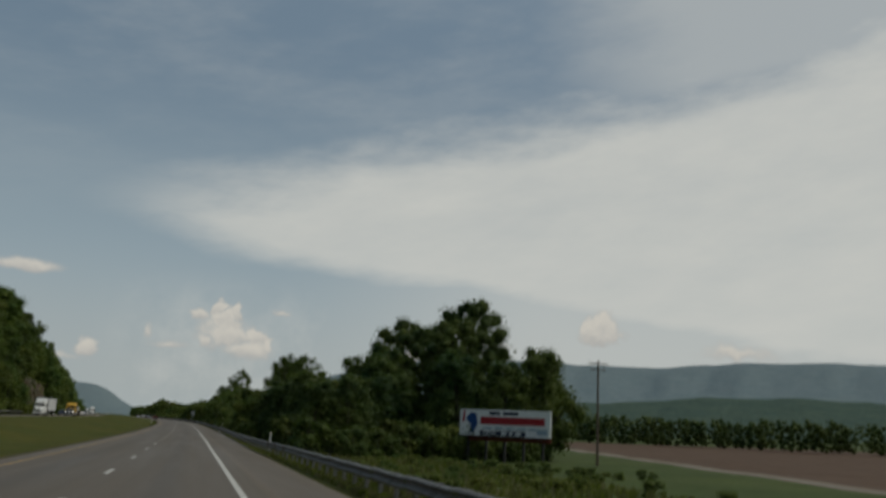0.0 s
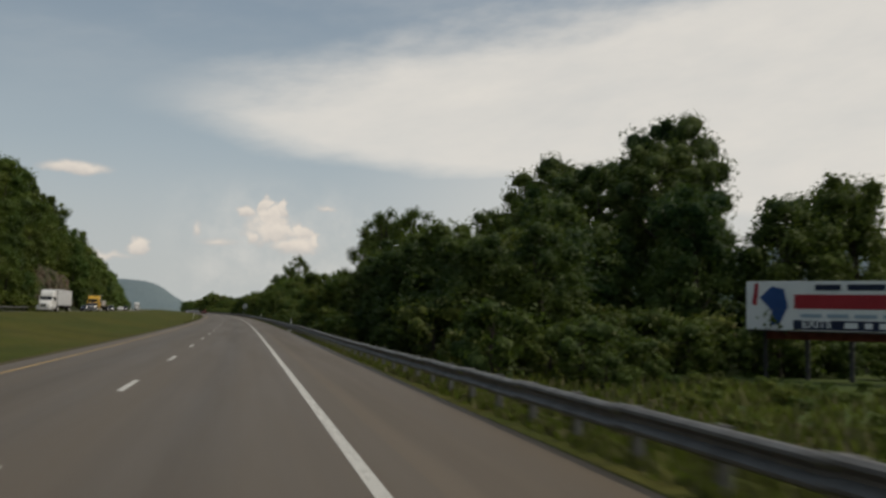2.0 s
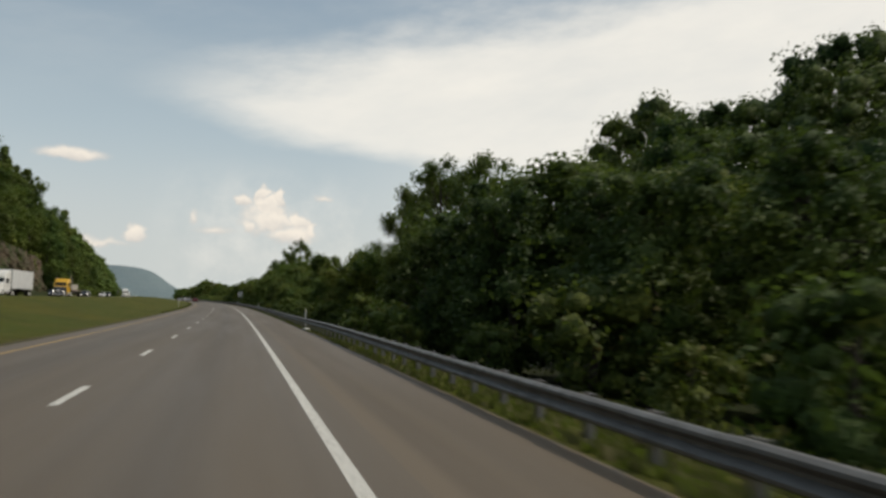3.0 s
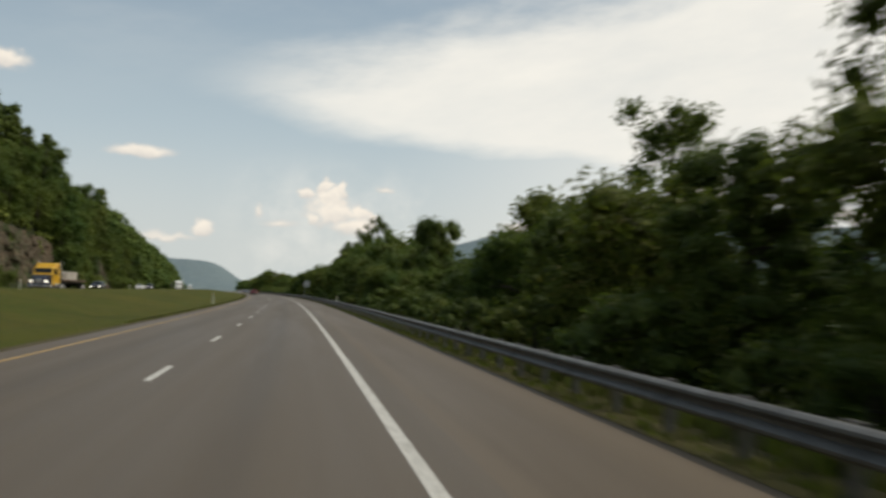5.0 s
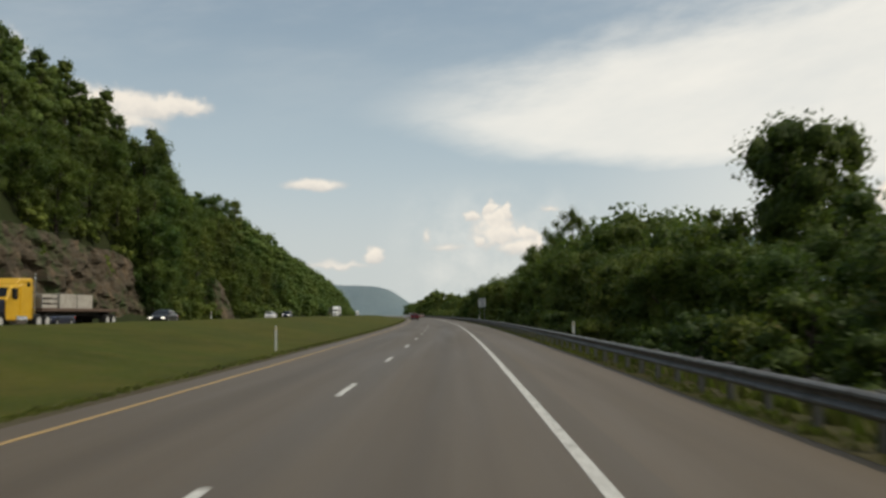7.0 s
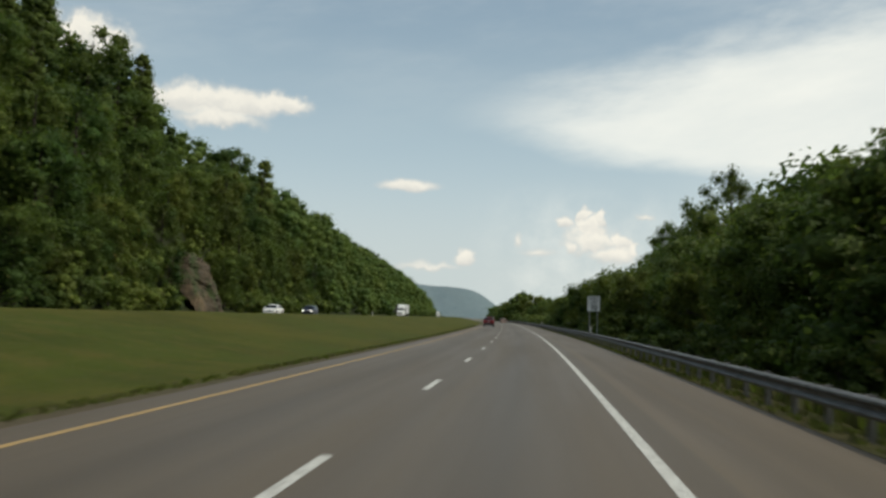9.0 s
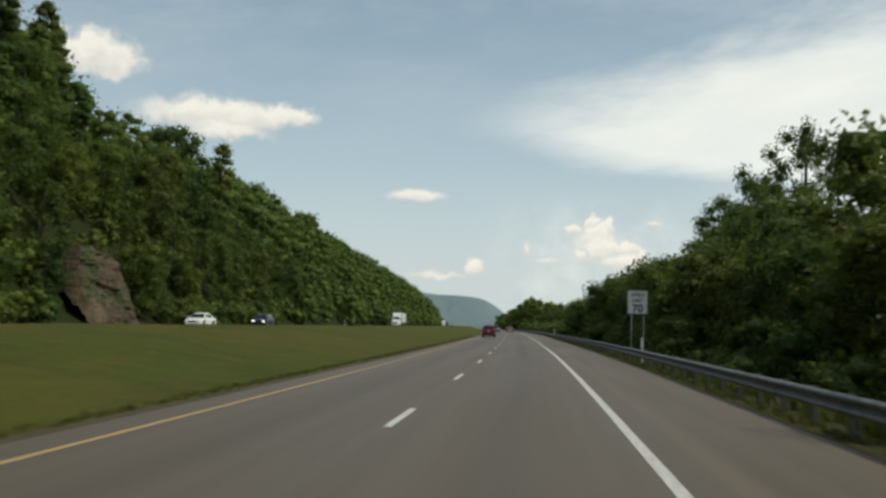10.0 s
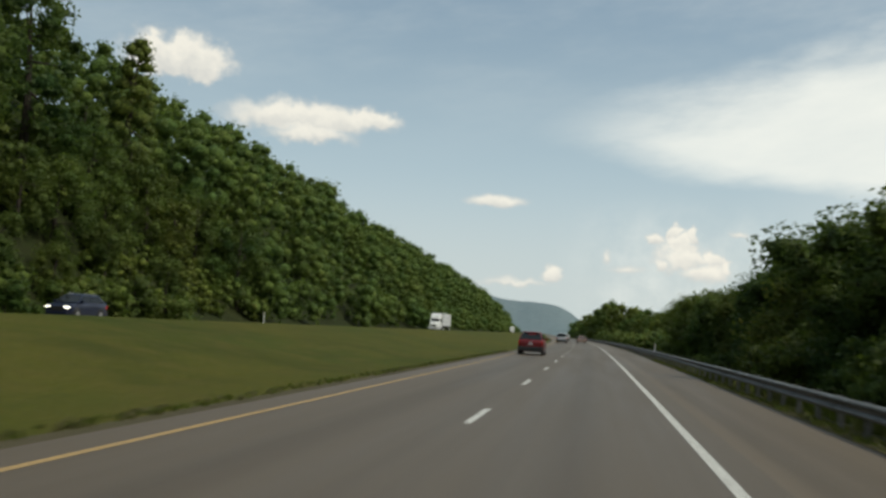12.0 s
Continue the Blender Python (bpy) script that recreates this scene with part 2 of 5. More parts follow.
def foliage(k, a, b_):
    """Colour of foliage: it shifts from tree to tree and, slowly, from place to place."""
    at = k.add("ShaderNodeNewGeometry").outputs["Position"]
    per_tree = k.add("ShaderNodeObjectInfo").outputs["Random"]
    col = k.mix(k.ramp(per_tree, 0.1, 0.9), tuple(q * 0.82 for q in a), b_)
    kind = k.math("FRACT", k.math("MULTIPLY", per_tree, 7.31))
    col = k.mix(k.ramp(kind, 0.5, 0.9, 0.0, 0.6), col, (b_[0] * 1.75, b_[1] * 1.12, b_[2] * 0.85))
    col = k.mix(k.ramp(kind, 0.35, 0.02, 0.0, 0.5), col, (a[0] * 0.58, a[1] * 0.74, a[2] * 1.1))
    drift = k.noise(at, 0.13, 2, 0.5)
    col = k.mix(k.ramp(drift, 0.36, 0.64), k.mix(0.42, col, (a[0] * 0.42, a[1] * 0.5, a[2] * 0.6)), k.mix(0.45, col, (0.140, 0.160, 0.026)))
    grove = k.noise(at, 0.045, 2, 0.5)
    return k.mix(k.ramp(grove, 0.38, 0.62, 0.0, 0.4), col, k.mix(0.5, col, (0.118, 0.126, 0.022)))


def leafy(name, a, b_, through=0.3):
    """Leaves: shades from thing to thing and from leaf to leaf, and light that comes through."""
    mat, k, b, out = material(name, 0.6, 0, 0.25)
    per_leaf = k.add("ShaderNodeNewGeometry").outputs["Random Per Island"]
    col = foliage(k, a, b_)
    col = k.mix(k.ramp(per_leaf, 0.0, 1.0, 0.0, 0.36), col, tuple(q * 0.6 for q in a))
    k.put(b.inputs["Base Color"], col)
    t = k.add("ShaderNodeBsdfTranslucent")
    k.put(t.inputs[0], k.mix(0.45, col, (0.13, 0.2, 0.03)))
    mx = k.add("ShaderNodeMixShader")
    mx.inputs[0].default_value = through
    k.put(mx.inputs[1], b.outputs[0]), k.put(mx.inputs[2], t.outputs[0])
    k.put(out.inputs[0], mx.outputs[0])
    return mat


def bark_material():
    mat, k, b, _ = material("bark", 0.95, 0, 0.2)
    at = k.add("ShaderNodeTexCoord").outputs["Object"]
    mp = k.add("ShaderNodeMapping")
    mp.inputs["Scale"].default_value = (6, 6, 1.2)
    k.put(mp.inputs[0], at)
    f = k.noise(mp.outputs[0], 2.0, 5, 0.7)
    k.put(b.inputs["Base Color"], k.mix(k.ramp(f, 0.3, 0.7), (0.075, 0.062, 0.050), (0.035, 0.029, 0.024)))
    bump(k, b, f, 0.8, 0.05)
    return mat


def rock_material():
    mat, k, b, _ = material("cut_rock", 0.92, 0, 0.25)
    at = k.add("ShaderNodeTexCoord").outputs["Object"]
    mp = k.add("ShaderNodeMapping")
    mp.inputs["Scale"].default_value = (0.25, 0.25, 1.6)
    k.put(mp.inputs[0], at)
    beds = k.noise(mp.outputs[0], 1.2, 6, 0.65)
    spots = k.noise(at, 0.35, 5, 0.6)
    c = k.mix(k.ramp(beds, 0.3, 0.7), (0.088, 0.067, 0.043), (0.043, 0.035, 0.024))
    c = k.mix(k.ramp(spots, 0.5, 0.72), c, (0.145, 0.104, 0.064))
    c = k.mix(k.ramp(k.noise(at, 0.28, 5, 0.65), 0.47, 0.62, 0.0, 0.9), c, (0.035, 0.052, 0.016))
    k.put(b.inputs["Base Color"], c)
    bump(k, b, beds, 0.9, 0.35)
    return mat


def galvanised(name="galvanised_steel", colour=(0.185, 0.18, 0.17)):
    mat, k, b, _ = material(name, 0.6, 0.55, 0.4)
    at = k.add("ShaderNodeTexCoord").outputs["Object"]
    f = k.noise(at, 5.0, 5, 0.65)
    k.put(b.inputs["Base Color"], k.mix(k.ramp(f, 0.35, 0.7), colour, tuple(c * 0.62 for c in colour)))
    k.put(b.inputs["Roughness"], k.ramp(f, 0.3, 0.7, 0.48, 0.75))
    return mat


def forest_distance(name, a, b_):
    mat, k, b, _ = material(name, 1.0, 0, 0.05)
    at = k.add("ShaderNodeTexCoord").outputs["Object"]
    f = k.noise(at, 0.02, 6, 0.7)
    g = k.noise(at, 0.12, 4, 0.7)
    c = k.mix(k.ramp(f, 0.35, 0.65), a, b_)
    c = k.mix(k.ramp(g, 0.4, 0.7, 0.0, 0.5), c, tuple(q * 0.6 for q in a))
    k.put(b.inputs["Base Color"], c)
    bump(k, b, g, 1.0, 6.0)
    return mat


ASPHALT = lane_asphalt("carriageway_asphalt", (0.100, 0.078, 0.054), (0.126, 0.100, 0.071))
SHOULDER = lane_asphalt("shoulder_asphalt", (0.116, 0.088, 0.058), (0.142, 0.109, 0.072))
WHITE_LINE = marking("white_road_paint", (0.54, 0.53, 0.49))
YELLOW_LINE = marking("yellow_road_paint", (0.40, 0.26, 0.095))
GRASS = turf("mown_grass", (0.054, 0.069, 0.007), (0.080, 0.078, 0.010), (0.100, 0.082, 0.018))
VERGE = turf("rough_verge_grass", (0.042, 0.050, 0.010), (0.070, 0.058, 0.024), (0.080, 0.066, 0.034), 11.0)
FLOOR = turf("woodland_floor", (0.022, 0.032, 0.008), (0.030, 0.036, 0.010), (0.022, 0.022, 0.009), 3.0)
SOIL = turf("ploughed_field_soil", (0.105, 0.066, 0.044), (0.12, 0.077, 0.052), (0.082, 0.053, 0.036), 3.0)
DIRT = turf("dirt_track", (0.25, 0.22, 0.18), (0.22, 0.19, 0.15), (0.19, 0.165, 0.13), 5.0)
DUST = turf("dusty_gravel_edge", (0.105, 0.085, 0.052), (0.090, 0.078, 0.045), (0.075, 0.072, 0.030), 9.0)
PASTURE = turf("pasture", (0.048, 0.078, 0.018), (0.065, 0.090, 0.020), (0.072, 0.078, 0.026), 2.0)
LEAF = leafy("broad_leaves", (0.074, 0.128, 0.021), (0.108, 0.150, 0.025), 0.42)
LEAF_DARK = leafy("dark_leaves", (0.050, 0.094, 0.018), (0.074, 0.112, 0.021), 0.38)
# far leaves carry distance haze in their colour, a little bluer
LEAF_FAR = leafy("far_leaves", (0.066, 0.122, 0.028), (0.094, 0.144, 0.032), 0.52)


def leaf_mass(name, a, b_, fine=4.6):
    """The thick of a crown: leaf clusters as relief, shade between them painted dark."""
    mat, k, b, _ = material(name, 0.75, 0, 0.15)
    at = k.add("ShaderNodeNewGeometry").outputs["Position"]
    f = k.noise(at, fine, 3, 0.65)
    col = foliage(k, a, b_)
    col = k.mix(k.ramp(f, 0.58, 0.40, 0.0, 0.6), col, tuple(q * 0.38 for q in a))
    k.put(b.inputs["Base Color"], col)
    bump(k, b, f, 1.0, 0.9 / fine)
    return mat


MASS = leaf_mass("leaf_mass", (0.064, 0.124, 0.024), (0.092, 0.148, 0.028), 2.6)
# thicket colours a sixth darker than their leaves: inner shade put into colour
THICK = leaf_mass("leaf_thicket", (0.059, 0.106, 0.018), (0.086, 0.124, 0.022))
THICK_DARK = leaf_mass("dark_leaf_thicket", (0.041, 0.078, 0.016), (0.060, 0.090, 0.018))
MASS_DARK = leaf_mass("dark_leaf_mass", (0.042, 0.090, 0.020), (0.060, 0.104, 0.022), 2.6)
# yellow-green leaves, lightened too: distance haze and sunlight put into the colour
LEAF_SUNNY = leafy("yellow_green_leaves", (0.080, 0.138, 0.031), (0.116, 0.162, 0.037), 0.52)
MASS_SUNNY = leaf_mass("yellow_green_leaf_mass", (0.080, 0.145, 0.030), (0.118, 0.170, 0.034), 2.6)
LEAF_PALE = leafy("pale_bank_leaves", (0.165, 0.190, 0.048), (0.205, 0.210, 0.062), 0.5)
# darker, cooler leaf copies: the backlit side's shade put into the colour
LEAF_SHADED = leafy("deep_green_leaves", (0.024, 0.066, 0.017), (0.038, 0.084, 0.020), 0.3)
THICK_SHADED = leaf_mass("deep_green_leaf_thicket", (0.020, 0.056, 0.015), (0.030, 0.068, 0.017))
LEAF_DRY = leafy("yellowing_leaves", (0.13, 0.14, 0.03), (0.17, 0.13, 0.04))
BARK = bark_material()
ROCK = rock_material()
STEEL = galvanised()

# ---------------------------------------------------------------- building helpers


def mesh_of(name, verts, faces, mats, index=None, smooth=False, uv=None):
    me = bpy.data.meshes.new(name)
    me.from_pydata([tuple(v) for v in verts], [], [tuple(f) for f in faces])
    for mat in mats if isinstance(mats, (list, tuple)) else [mats]:
        me.materials.append(mat)
    if index is not None:
        me.polygons.foreach_set("material_index", np.asarray(index, dtype=np.int32))
    if smooth:
        me.polygons.foreach_set("use_smooth", np.ones(len(me.polygons), dtype=bool))
    if uv is not None:
        layer = me.uv_layers.new(name="road")
        loops = np.empty(len(me.loops), dtype=np.int32)
        me.loops.foreach_get("vertex_index", loops)
        layer.data.foreach_set("uv", np.asarray(uv, dtype=np.float32)[loops].ravel())
    me.update()
    return me


def part(name, bm, mat, parent=None, label="", smooth=False):
    """Links a bmesh as one mesh object, under a thing or a part."""
    me = bpy.data.meshes.new(name)
    bm.to_mesh(me)
    bm.free()
    me.materials.append(mat)
    if smooth:
        me.polygons.foreach_set("use_smooth", np.ones(len(me.polygons), dtype=bool))
    ob = new(name, me)
    ob.parent = parent
    return tagged(ob, label) if label else ob


def piece(name, me, parent=None, m=None):
    ob = new(name, me)
    ob.parent = parent
    if m is not None:
        ob.matrix_basis = m
    return ob


def box(x0, y0, z0, x1, y1, z1, bevel=0.0, bm=None):
    bm = bm or bmesh.new()
    made = bmesh.ops.create_cube(bm, size=1.0, matrix=Matrix.Translation(((x0 + x1) / 2, (y0 + y1) / 2, (z0 + z1) / 2)) @ Matrix.Diagonal((x1 - x0, y1 - y0, z1 - z0, 1)))
    if bevel:
        edges = list({e for v in made["verts"] for e in v.link_edges})
        bmesh.ops.bevel(bm, geom=edges, offset=bevel, segments=2, affect="EDGES", profile=0.6)
    return bm


def strip(name, s_list, l_list, height, mats, index=None):
    """A sheet along the road: rows at s, columns at l; height(s, l) over the carriageway."""
    s, l = np.meshgrid(s_list, l_list, indexing="ij")
    p = along(s, l, height(s, l)).reshape(-1, 3)
    n, q = len(s_list), len(l_list)
    i = np.arange((n - 1) * (q - 1))
    a = i // (q - 1) * q + i % (q - 1)
    faces = np.stack([a, a + 1, a + q + 1, a + q], 1)
    idx = None
    if index is not None:
        sm, lm = (s[:-1, :-1] + s[1:, 1:]) / 2, (l[:-1, :-1] + l[1:, 1:]) / 2
        idx = index(sm, lm).ravel()
    return mesh_of(name, p, faces, mats, idx, False, np.stack([l.ravel(), s.ravel()], 1))


# ---------------------------------------------------------------- ground
OPPOSITE_Z = 0.80


def ripple(s, l, size, seed=0.0):
    """Cheap smooth unevenness, about -1 to 1."""
    a = np.sin(s / size * 1.7 + seed) * np.cos(l / size * 1.3 + 2 * seed)
    b = np.sin((s * 0.6 + l * 0.8) / size * 2.9 + 1.7 + seed) * 0.5
    return (a + b) / 1.5


LEFT_L = np.array([-4500, -2000, -700, -300, -180, -120, -95, -80, -65, -55, -50.5, -47.5, -45.5, -43, -41, -38.5, -36.5, -26, -22.5, -19, -14, -9.5, -7.5, -6.7])
LEFT_Z = np.array([50, 60, 75, 75, 68, 56, 48, 41, 31, 22, 16.0, 11, 7.0, 2.0, 0.9, 0.72, 0.75, 0.75, 1.10, 1.3, 0.75, 0.05, -0.05, -0.03])
RIGHT_L = np.array([4.35, 5.6, 8, 14, 30, 60, 200, 600, 1500, 4500])
RIGHT_Z = np.array([-0.03, -0.12, -0.95, -1.9, -2.1, -2.0, -2.2, 0, 20, 60])


def ground_height(s, l):
    s, l = np.broadcast_arrays(np.asarray(s, float), np.asarray(l, float))
    left = np.interp(l, LEFT_L, LEFT_Z)
    fade = np.clip((1900 - s) / 600, 0.05, 1) * np.clip((s + 60) / 220, 0.25, 1)      # the ridge dies out ahead and behind
    fade = fade * np.interp(s, [394, 432, 480, 560, 640, 700, 900], [1.0, 0.70, 0.76, 0.74, 0.70, 0.74, 0.8])
    left = np.where(l < -43, 2.0 + (left - 2.0) * fade * (1 + 0.08 * ripple(s, l, 60)), left)
    right = np.interp(l, RIGHT_L, RIGHT_Z)
    z = np.where(l < 0, left, right)
    z = z + np.where((l < -8) & (l > -20), 0.05 * ripple(s, l, 5), 0) + np.where(l > 9, 0.15 * ripple(s, l, 9), 0)
    return np.where((l > -6.75) & (l < 4.4), -0.03, z)


def build_ground():
    s_list = np.concatenate([[-4500, -2000, -800, -400, -200, -100], np.arange(-60, 460, 4.0), np.arange(460, 900, 10.0), [900, 950, 1000, 1100, 1200, 1400, 1700, 2200, 3000, 4500]])
    l_list = np.array(sorted(set(list(LEFT_L) + list(np.arange(-18, -7, 1.5)) + list(np.arange(-100, -42, 6.0)) + list(RIGHT_L) + [-7.1, -6.0, 0.0, 3.9, 6.5, 10, 12, 17, 20, 25, 36, 42, 48, 54, 66, 72, 78, 84, 90, 100, 115, 130, 150, 250, 350])))

    def index(s, l):
        out = np.zeros(s.shape, int)
        out[l > 1.0] = 1
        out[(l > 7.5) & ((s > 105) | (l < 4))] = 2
        out[(l > 1.0) & (l < 8.0) & (s < 128)] = 0
        out[(l > 30)] = 5
        out[(l > 22) & (s < 105)] = 5
        out[(l > 43 + 0.237 * s) & (s < 380) & (l < 330)] = 3
        out[(l > -7.1) & (l < -6)] = 6
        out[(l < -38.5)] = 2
        return out

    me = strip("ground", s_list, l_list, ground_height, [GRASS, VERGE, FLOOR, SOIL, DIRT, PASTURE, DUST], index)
    return tagged(new("ground", me), "grassy motorway land with verge, field and wooded slope", "ground", kind="structure")


build_ground()

# ---------------------------------------------------------------- carriageways
S_ROAD = np.concatenate([[-300, -150], np.arange(-60, 700, 6.0), np.arange(700, 1500, 25.0)])


def slab(name, l0, l1, z, mat, label, cols=6):
    l_list = np.concatenate([[l0 - 0.02], np.linspace(l0, l1, cols), [l1 + 0.02]])

    def height(s, l):
        return np.where((l < l0 - 0.01) | (l > l1 + 0.01), z - 0.12, z)

    return tagged(new(name, strip(name, S_ROAD, l_list, height, mat)), label, "road", kind="structure")


slab("road", -6.55, 1.95, 0.0, ASPHALT, "grey two-lane asphalt motorway carriageway with worn wheel tracks")


def shoulder():
    f = np.array([0.0, 0.004, 0.5, 0.992, 1.0])
    edge = np.interp(S_ROAD, [60, 115], [3.95, 4.35])[:, None]
    l = 1.945 + (edge - 1.945) * f
    s = S_ROAD[:, None] + 0 * l
    p = along(s, l, np.array([-0.006, -0.006, -0.006, -0.012, -0.1])).reshape(-1, 3)
    n, q = s.shape
    i = np.arange((n - 1) * (q - 1))
    a = i // (q - 1) * q + i % (q - 1)
    me = mesh_of("shoulder", p, np.stack([a, a + 1, a + q + 1, a + q], 1), SHOULDER, uv=np.stack([l.ravel(), s.ravel()], 1))
    return tagged(new("shoulder", me), "paved brownish-grey hard shoulder beside the carriageway", "road", kind="structure")


shoulder()
slab("road_opposite", -36.5, -26.2, OPPOSITE_Z + 0.03, ASPHALT, "grey asphalt carriageway for oncoming traffic", 3)

L_EDGE, L_DASH, L_YELLOW = 1.38, -2.28, -5.74


def painted(name, s0, s1, l, width, mat, label, z=0.004, step=6.0):
    n = max(2, int((s1 - s0) / step) + 1)
    me = strip(name, np.linspace(s0, s1, n), np.array([l - width / 2, l + width / 2]), lambda s, q: z + 0 * s, mat)
    return tagged(new(name, me), label, "road marking", kind="structure")


painted("edge_line", -60, 1100, L_EDGE, 0.16, WHITE_LINE, "solid white painted edge line on asphalt")
painted("median_line", -60, 1100, L_YELLOW, 0.13, YELLOW_LINE, "solid yellow painted line along the median side")
painted("opposite_edge_line", -60, 1100, -35.0, 0.16, WHITE_LINE, "solid white painted edge line on asphalt", OPPOSITE_Z + 0.034)
painted("opposite_median_line", -60, 1100, -27.6, 0.16, YELLOW_LINE, "solid yellow painted line along the median side", OPPOSITE_Z + 0.034)
DASH_0, DASH_STEP = 5.17, 12.192


def build_dashes():
    for i in range(-2, 75):
        s = DASH_0 + i * DASH_STEP
        ob = painted("lane_dash", s, s + 3.05, L_DASH, 0.14, WHITE_LINE, "white painted lane dash on asphalt", 0.004, 1.6)
        tagged(ob, group="lane dashes")
        if s > 60:
            ob = painted("lane_dash", s, s + 3.05, -31.35, 0.14, WHITE_LINE, "white painted lane dash on asphalt", OPPOSITE_Z + 0.034, 1.6)
            tagged(ob, group="lane dashes of the opposite carriageway")


build_dashes()

# ---------------------------------------------------------------- trees


def ball(level):
    bm = bmesh.new()
    bmesh.ops.create_icosphere(bm, subdivisions=level, radius=1.0)
    v = np.array([x.co[:] for x in bm.verts])
    f = np.array([[q.index for q in t.verts] for t in bm.faces])
    bm.free()
    return v, f


BALL_1 = ball(1)


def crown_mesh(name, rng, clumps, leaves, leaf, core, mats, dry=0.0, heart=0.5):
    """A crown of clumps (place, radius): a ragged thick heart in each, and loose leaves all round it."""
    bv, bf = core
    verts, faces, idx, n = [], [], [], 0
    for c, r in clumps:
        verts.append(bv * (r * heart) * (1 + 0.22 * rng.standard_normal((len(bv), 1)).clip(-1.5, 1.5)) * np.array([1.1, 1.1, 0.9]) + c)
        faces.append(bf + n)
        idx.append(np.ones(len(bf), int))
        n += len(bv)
    for c, r in clumps:
        k = max(10, int(leaves * (r ** 2)))
        d = rng.standard_normal((k, 3))
        d /= np.linalg.norm(d, axis=1, keepdims=True)
        at = c + d * np.array([1, 1, 0.85]) * (r * rng.uniform(heart * 0.75, 1.09, (k, 1)))
        face = d + 0.85 * rng.standard_normal((k, 3)) + np.array([0, 0, 0.35])
        a = np.cross(face, rng.standard_normal((k, 3)))
        a /= np.linalg.norm(a, axis=1, keepdims=True) + 1e-6
        b = np.cross(face, a)
        b /= np.linalg.norm(b, axis=1, keepdims=True) + 1e-6
        size = leaf * rng.uniform(0.6, 1.4, (k, 1))
        tri = np.stack([at + a * size * 0.62, at - a * size * 0.36 + b * size * 0.42, at - a * size * 0.36 - b * size * 0.42], 1)
        verts.append(tri.reshape(-1, 3))
        faces.append(np.arange(k * 3).reshape(-1, 3) + n)
        idx.append((rng.random(k) < dry).astype(int) * 2)
        n += k * 3
    faces, idx = np.concatenate(faces), np.concatenate(idx)
    me = mesh_of(name, np.concatenate(verts), faces, mats, idx)
    me.polygons.foreach_set("use_smooth", idx == 1)
    return me


def tube(bm, a, b, ra, rb, sides=7):
    a, b = Vector(a), Vector(b)
    d = (b - a).normalized()
    u = d.orthogonal().normalized()
    w = d.cross(u)
    ring = []
    for p, r in ((a, ra), (b, rb)):
        ring.append([bm.verts.new(p + (u * math.cos(t) + w * math.sin(t)) * r) for t in (2 * math.pi * i / sides for i in range(sides))])
    for i in range(sides):
        bm.faces.new((ring[0][i], ring[0][(i + 1) % sides], ring[1][(i + 1) % sides], ring[1][i]))
    bm.faces.new(ring[1])
    return bm


def tree_proto(name, seed, height, spread, foot, count, leaves, leaf, core, mats, shape="round", open_=0.0, dry=0.0, clump=0.3, limbs=8, heart=0.5, twig=0.34):
    """One tree with trunk, limbs and crown. foot: where the crown begins, as a share of the height."""
    rng = np.random.default_rng(seed)
    lean = rng.uniform(-0.04, 0.04, 2) * height
    root = new(name)
    root.empty_display_size = 0.3
    bm = bmesh.new()
    knees = [Vector((lean[0] * t ** 2 + 0.12 * math.sin(5 * t + seed), lean[1] * t ** 2 + 0.12 * math.cos(4 * t + seed), height * t)) for t in (0, 0.15, 0.35, 0.6, 0.9)]
    girth = 0.022 * height + 0.04
    for i in range(4):
        tube(bm, knees[i] - Vector((0, 0, 0.3 if i == 0 else 0.05)), knees[i + 1], girth * (1.25, 0.95, 0.75, 0.5)[i], girth * (0.95, 0.75, 0.5, 0.15)[i])
    clumps = []
    for i in range(count):
        t = (i + rng.random()) / count
        h = foot + (1 - foot) * t
        if shape == "round":
            w = math.sin(math.pi * (0.12 + 0.80 * t)) ** 0.7
        elif shape == "cone":
            w = (1 - t) ** 0.8 * 0.95 + 0.08
        elif shape == "flat":
            w = 0.45 + 0.6 * t if t < 0.85 else 0.75
        else:
            w = 0.75 + 0.3 * math.sin(9 * t + seed)
        a = i * 2.399 + rng.uniform(-0.5, 0.5)
        q = spread * w * math.sqrt(rng.uniform(0.15, 1.0)) * (1 - clump * 0.5)
        c = np.array([lean[0] * h ** 2 + q * math.cos(a), lean[1] * h ** 2 + q * math.sin(a), height * h * (1 - clump * spread / height * 0.6 * (t > 0.85))])
        r = spread * clump * rng.uniform(0.62, 1.32) * (0.75 + 0.35 * w)
        if rng.random() >= open_:
            clumps.append((c, r))
        if i % max(1, count // limbs) == 0:
            base = knees[2] if h < 0.5 else knees[3]
            tube(bm, base + Vector((0, 0, rng.uniform(-0.1, 0.05) * height)), Vector(c), girth * twig, girth * 0.07, 5)
    me = bpy.data.meshes.new("trunk")
    bm.to_mesh(me)
    bm.free()
    me.materials.append(BARK)
    piece("trunk", me, root)
    piece("crown", crown_mesh("crown", rng, clumps, leaves, leaf, core, mats, dry, heart), root)
    return root


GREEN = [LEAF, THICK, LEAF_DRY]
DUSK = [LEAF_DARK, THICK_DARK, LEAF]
SHADED = [LEAF_SHADED, THICK_SHADED, LEAF_DARK]
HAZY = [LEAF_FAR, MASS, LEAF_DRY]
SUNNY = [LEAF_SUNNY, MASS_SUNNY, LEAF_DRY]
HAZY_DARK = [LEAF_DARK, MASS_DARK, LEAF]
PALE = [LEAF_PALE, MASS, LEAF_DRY]

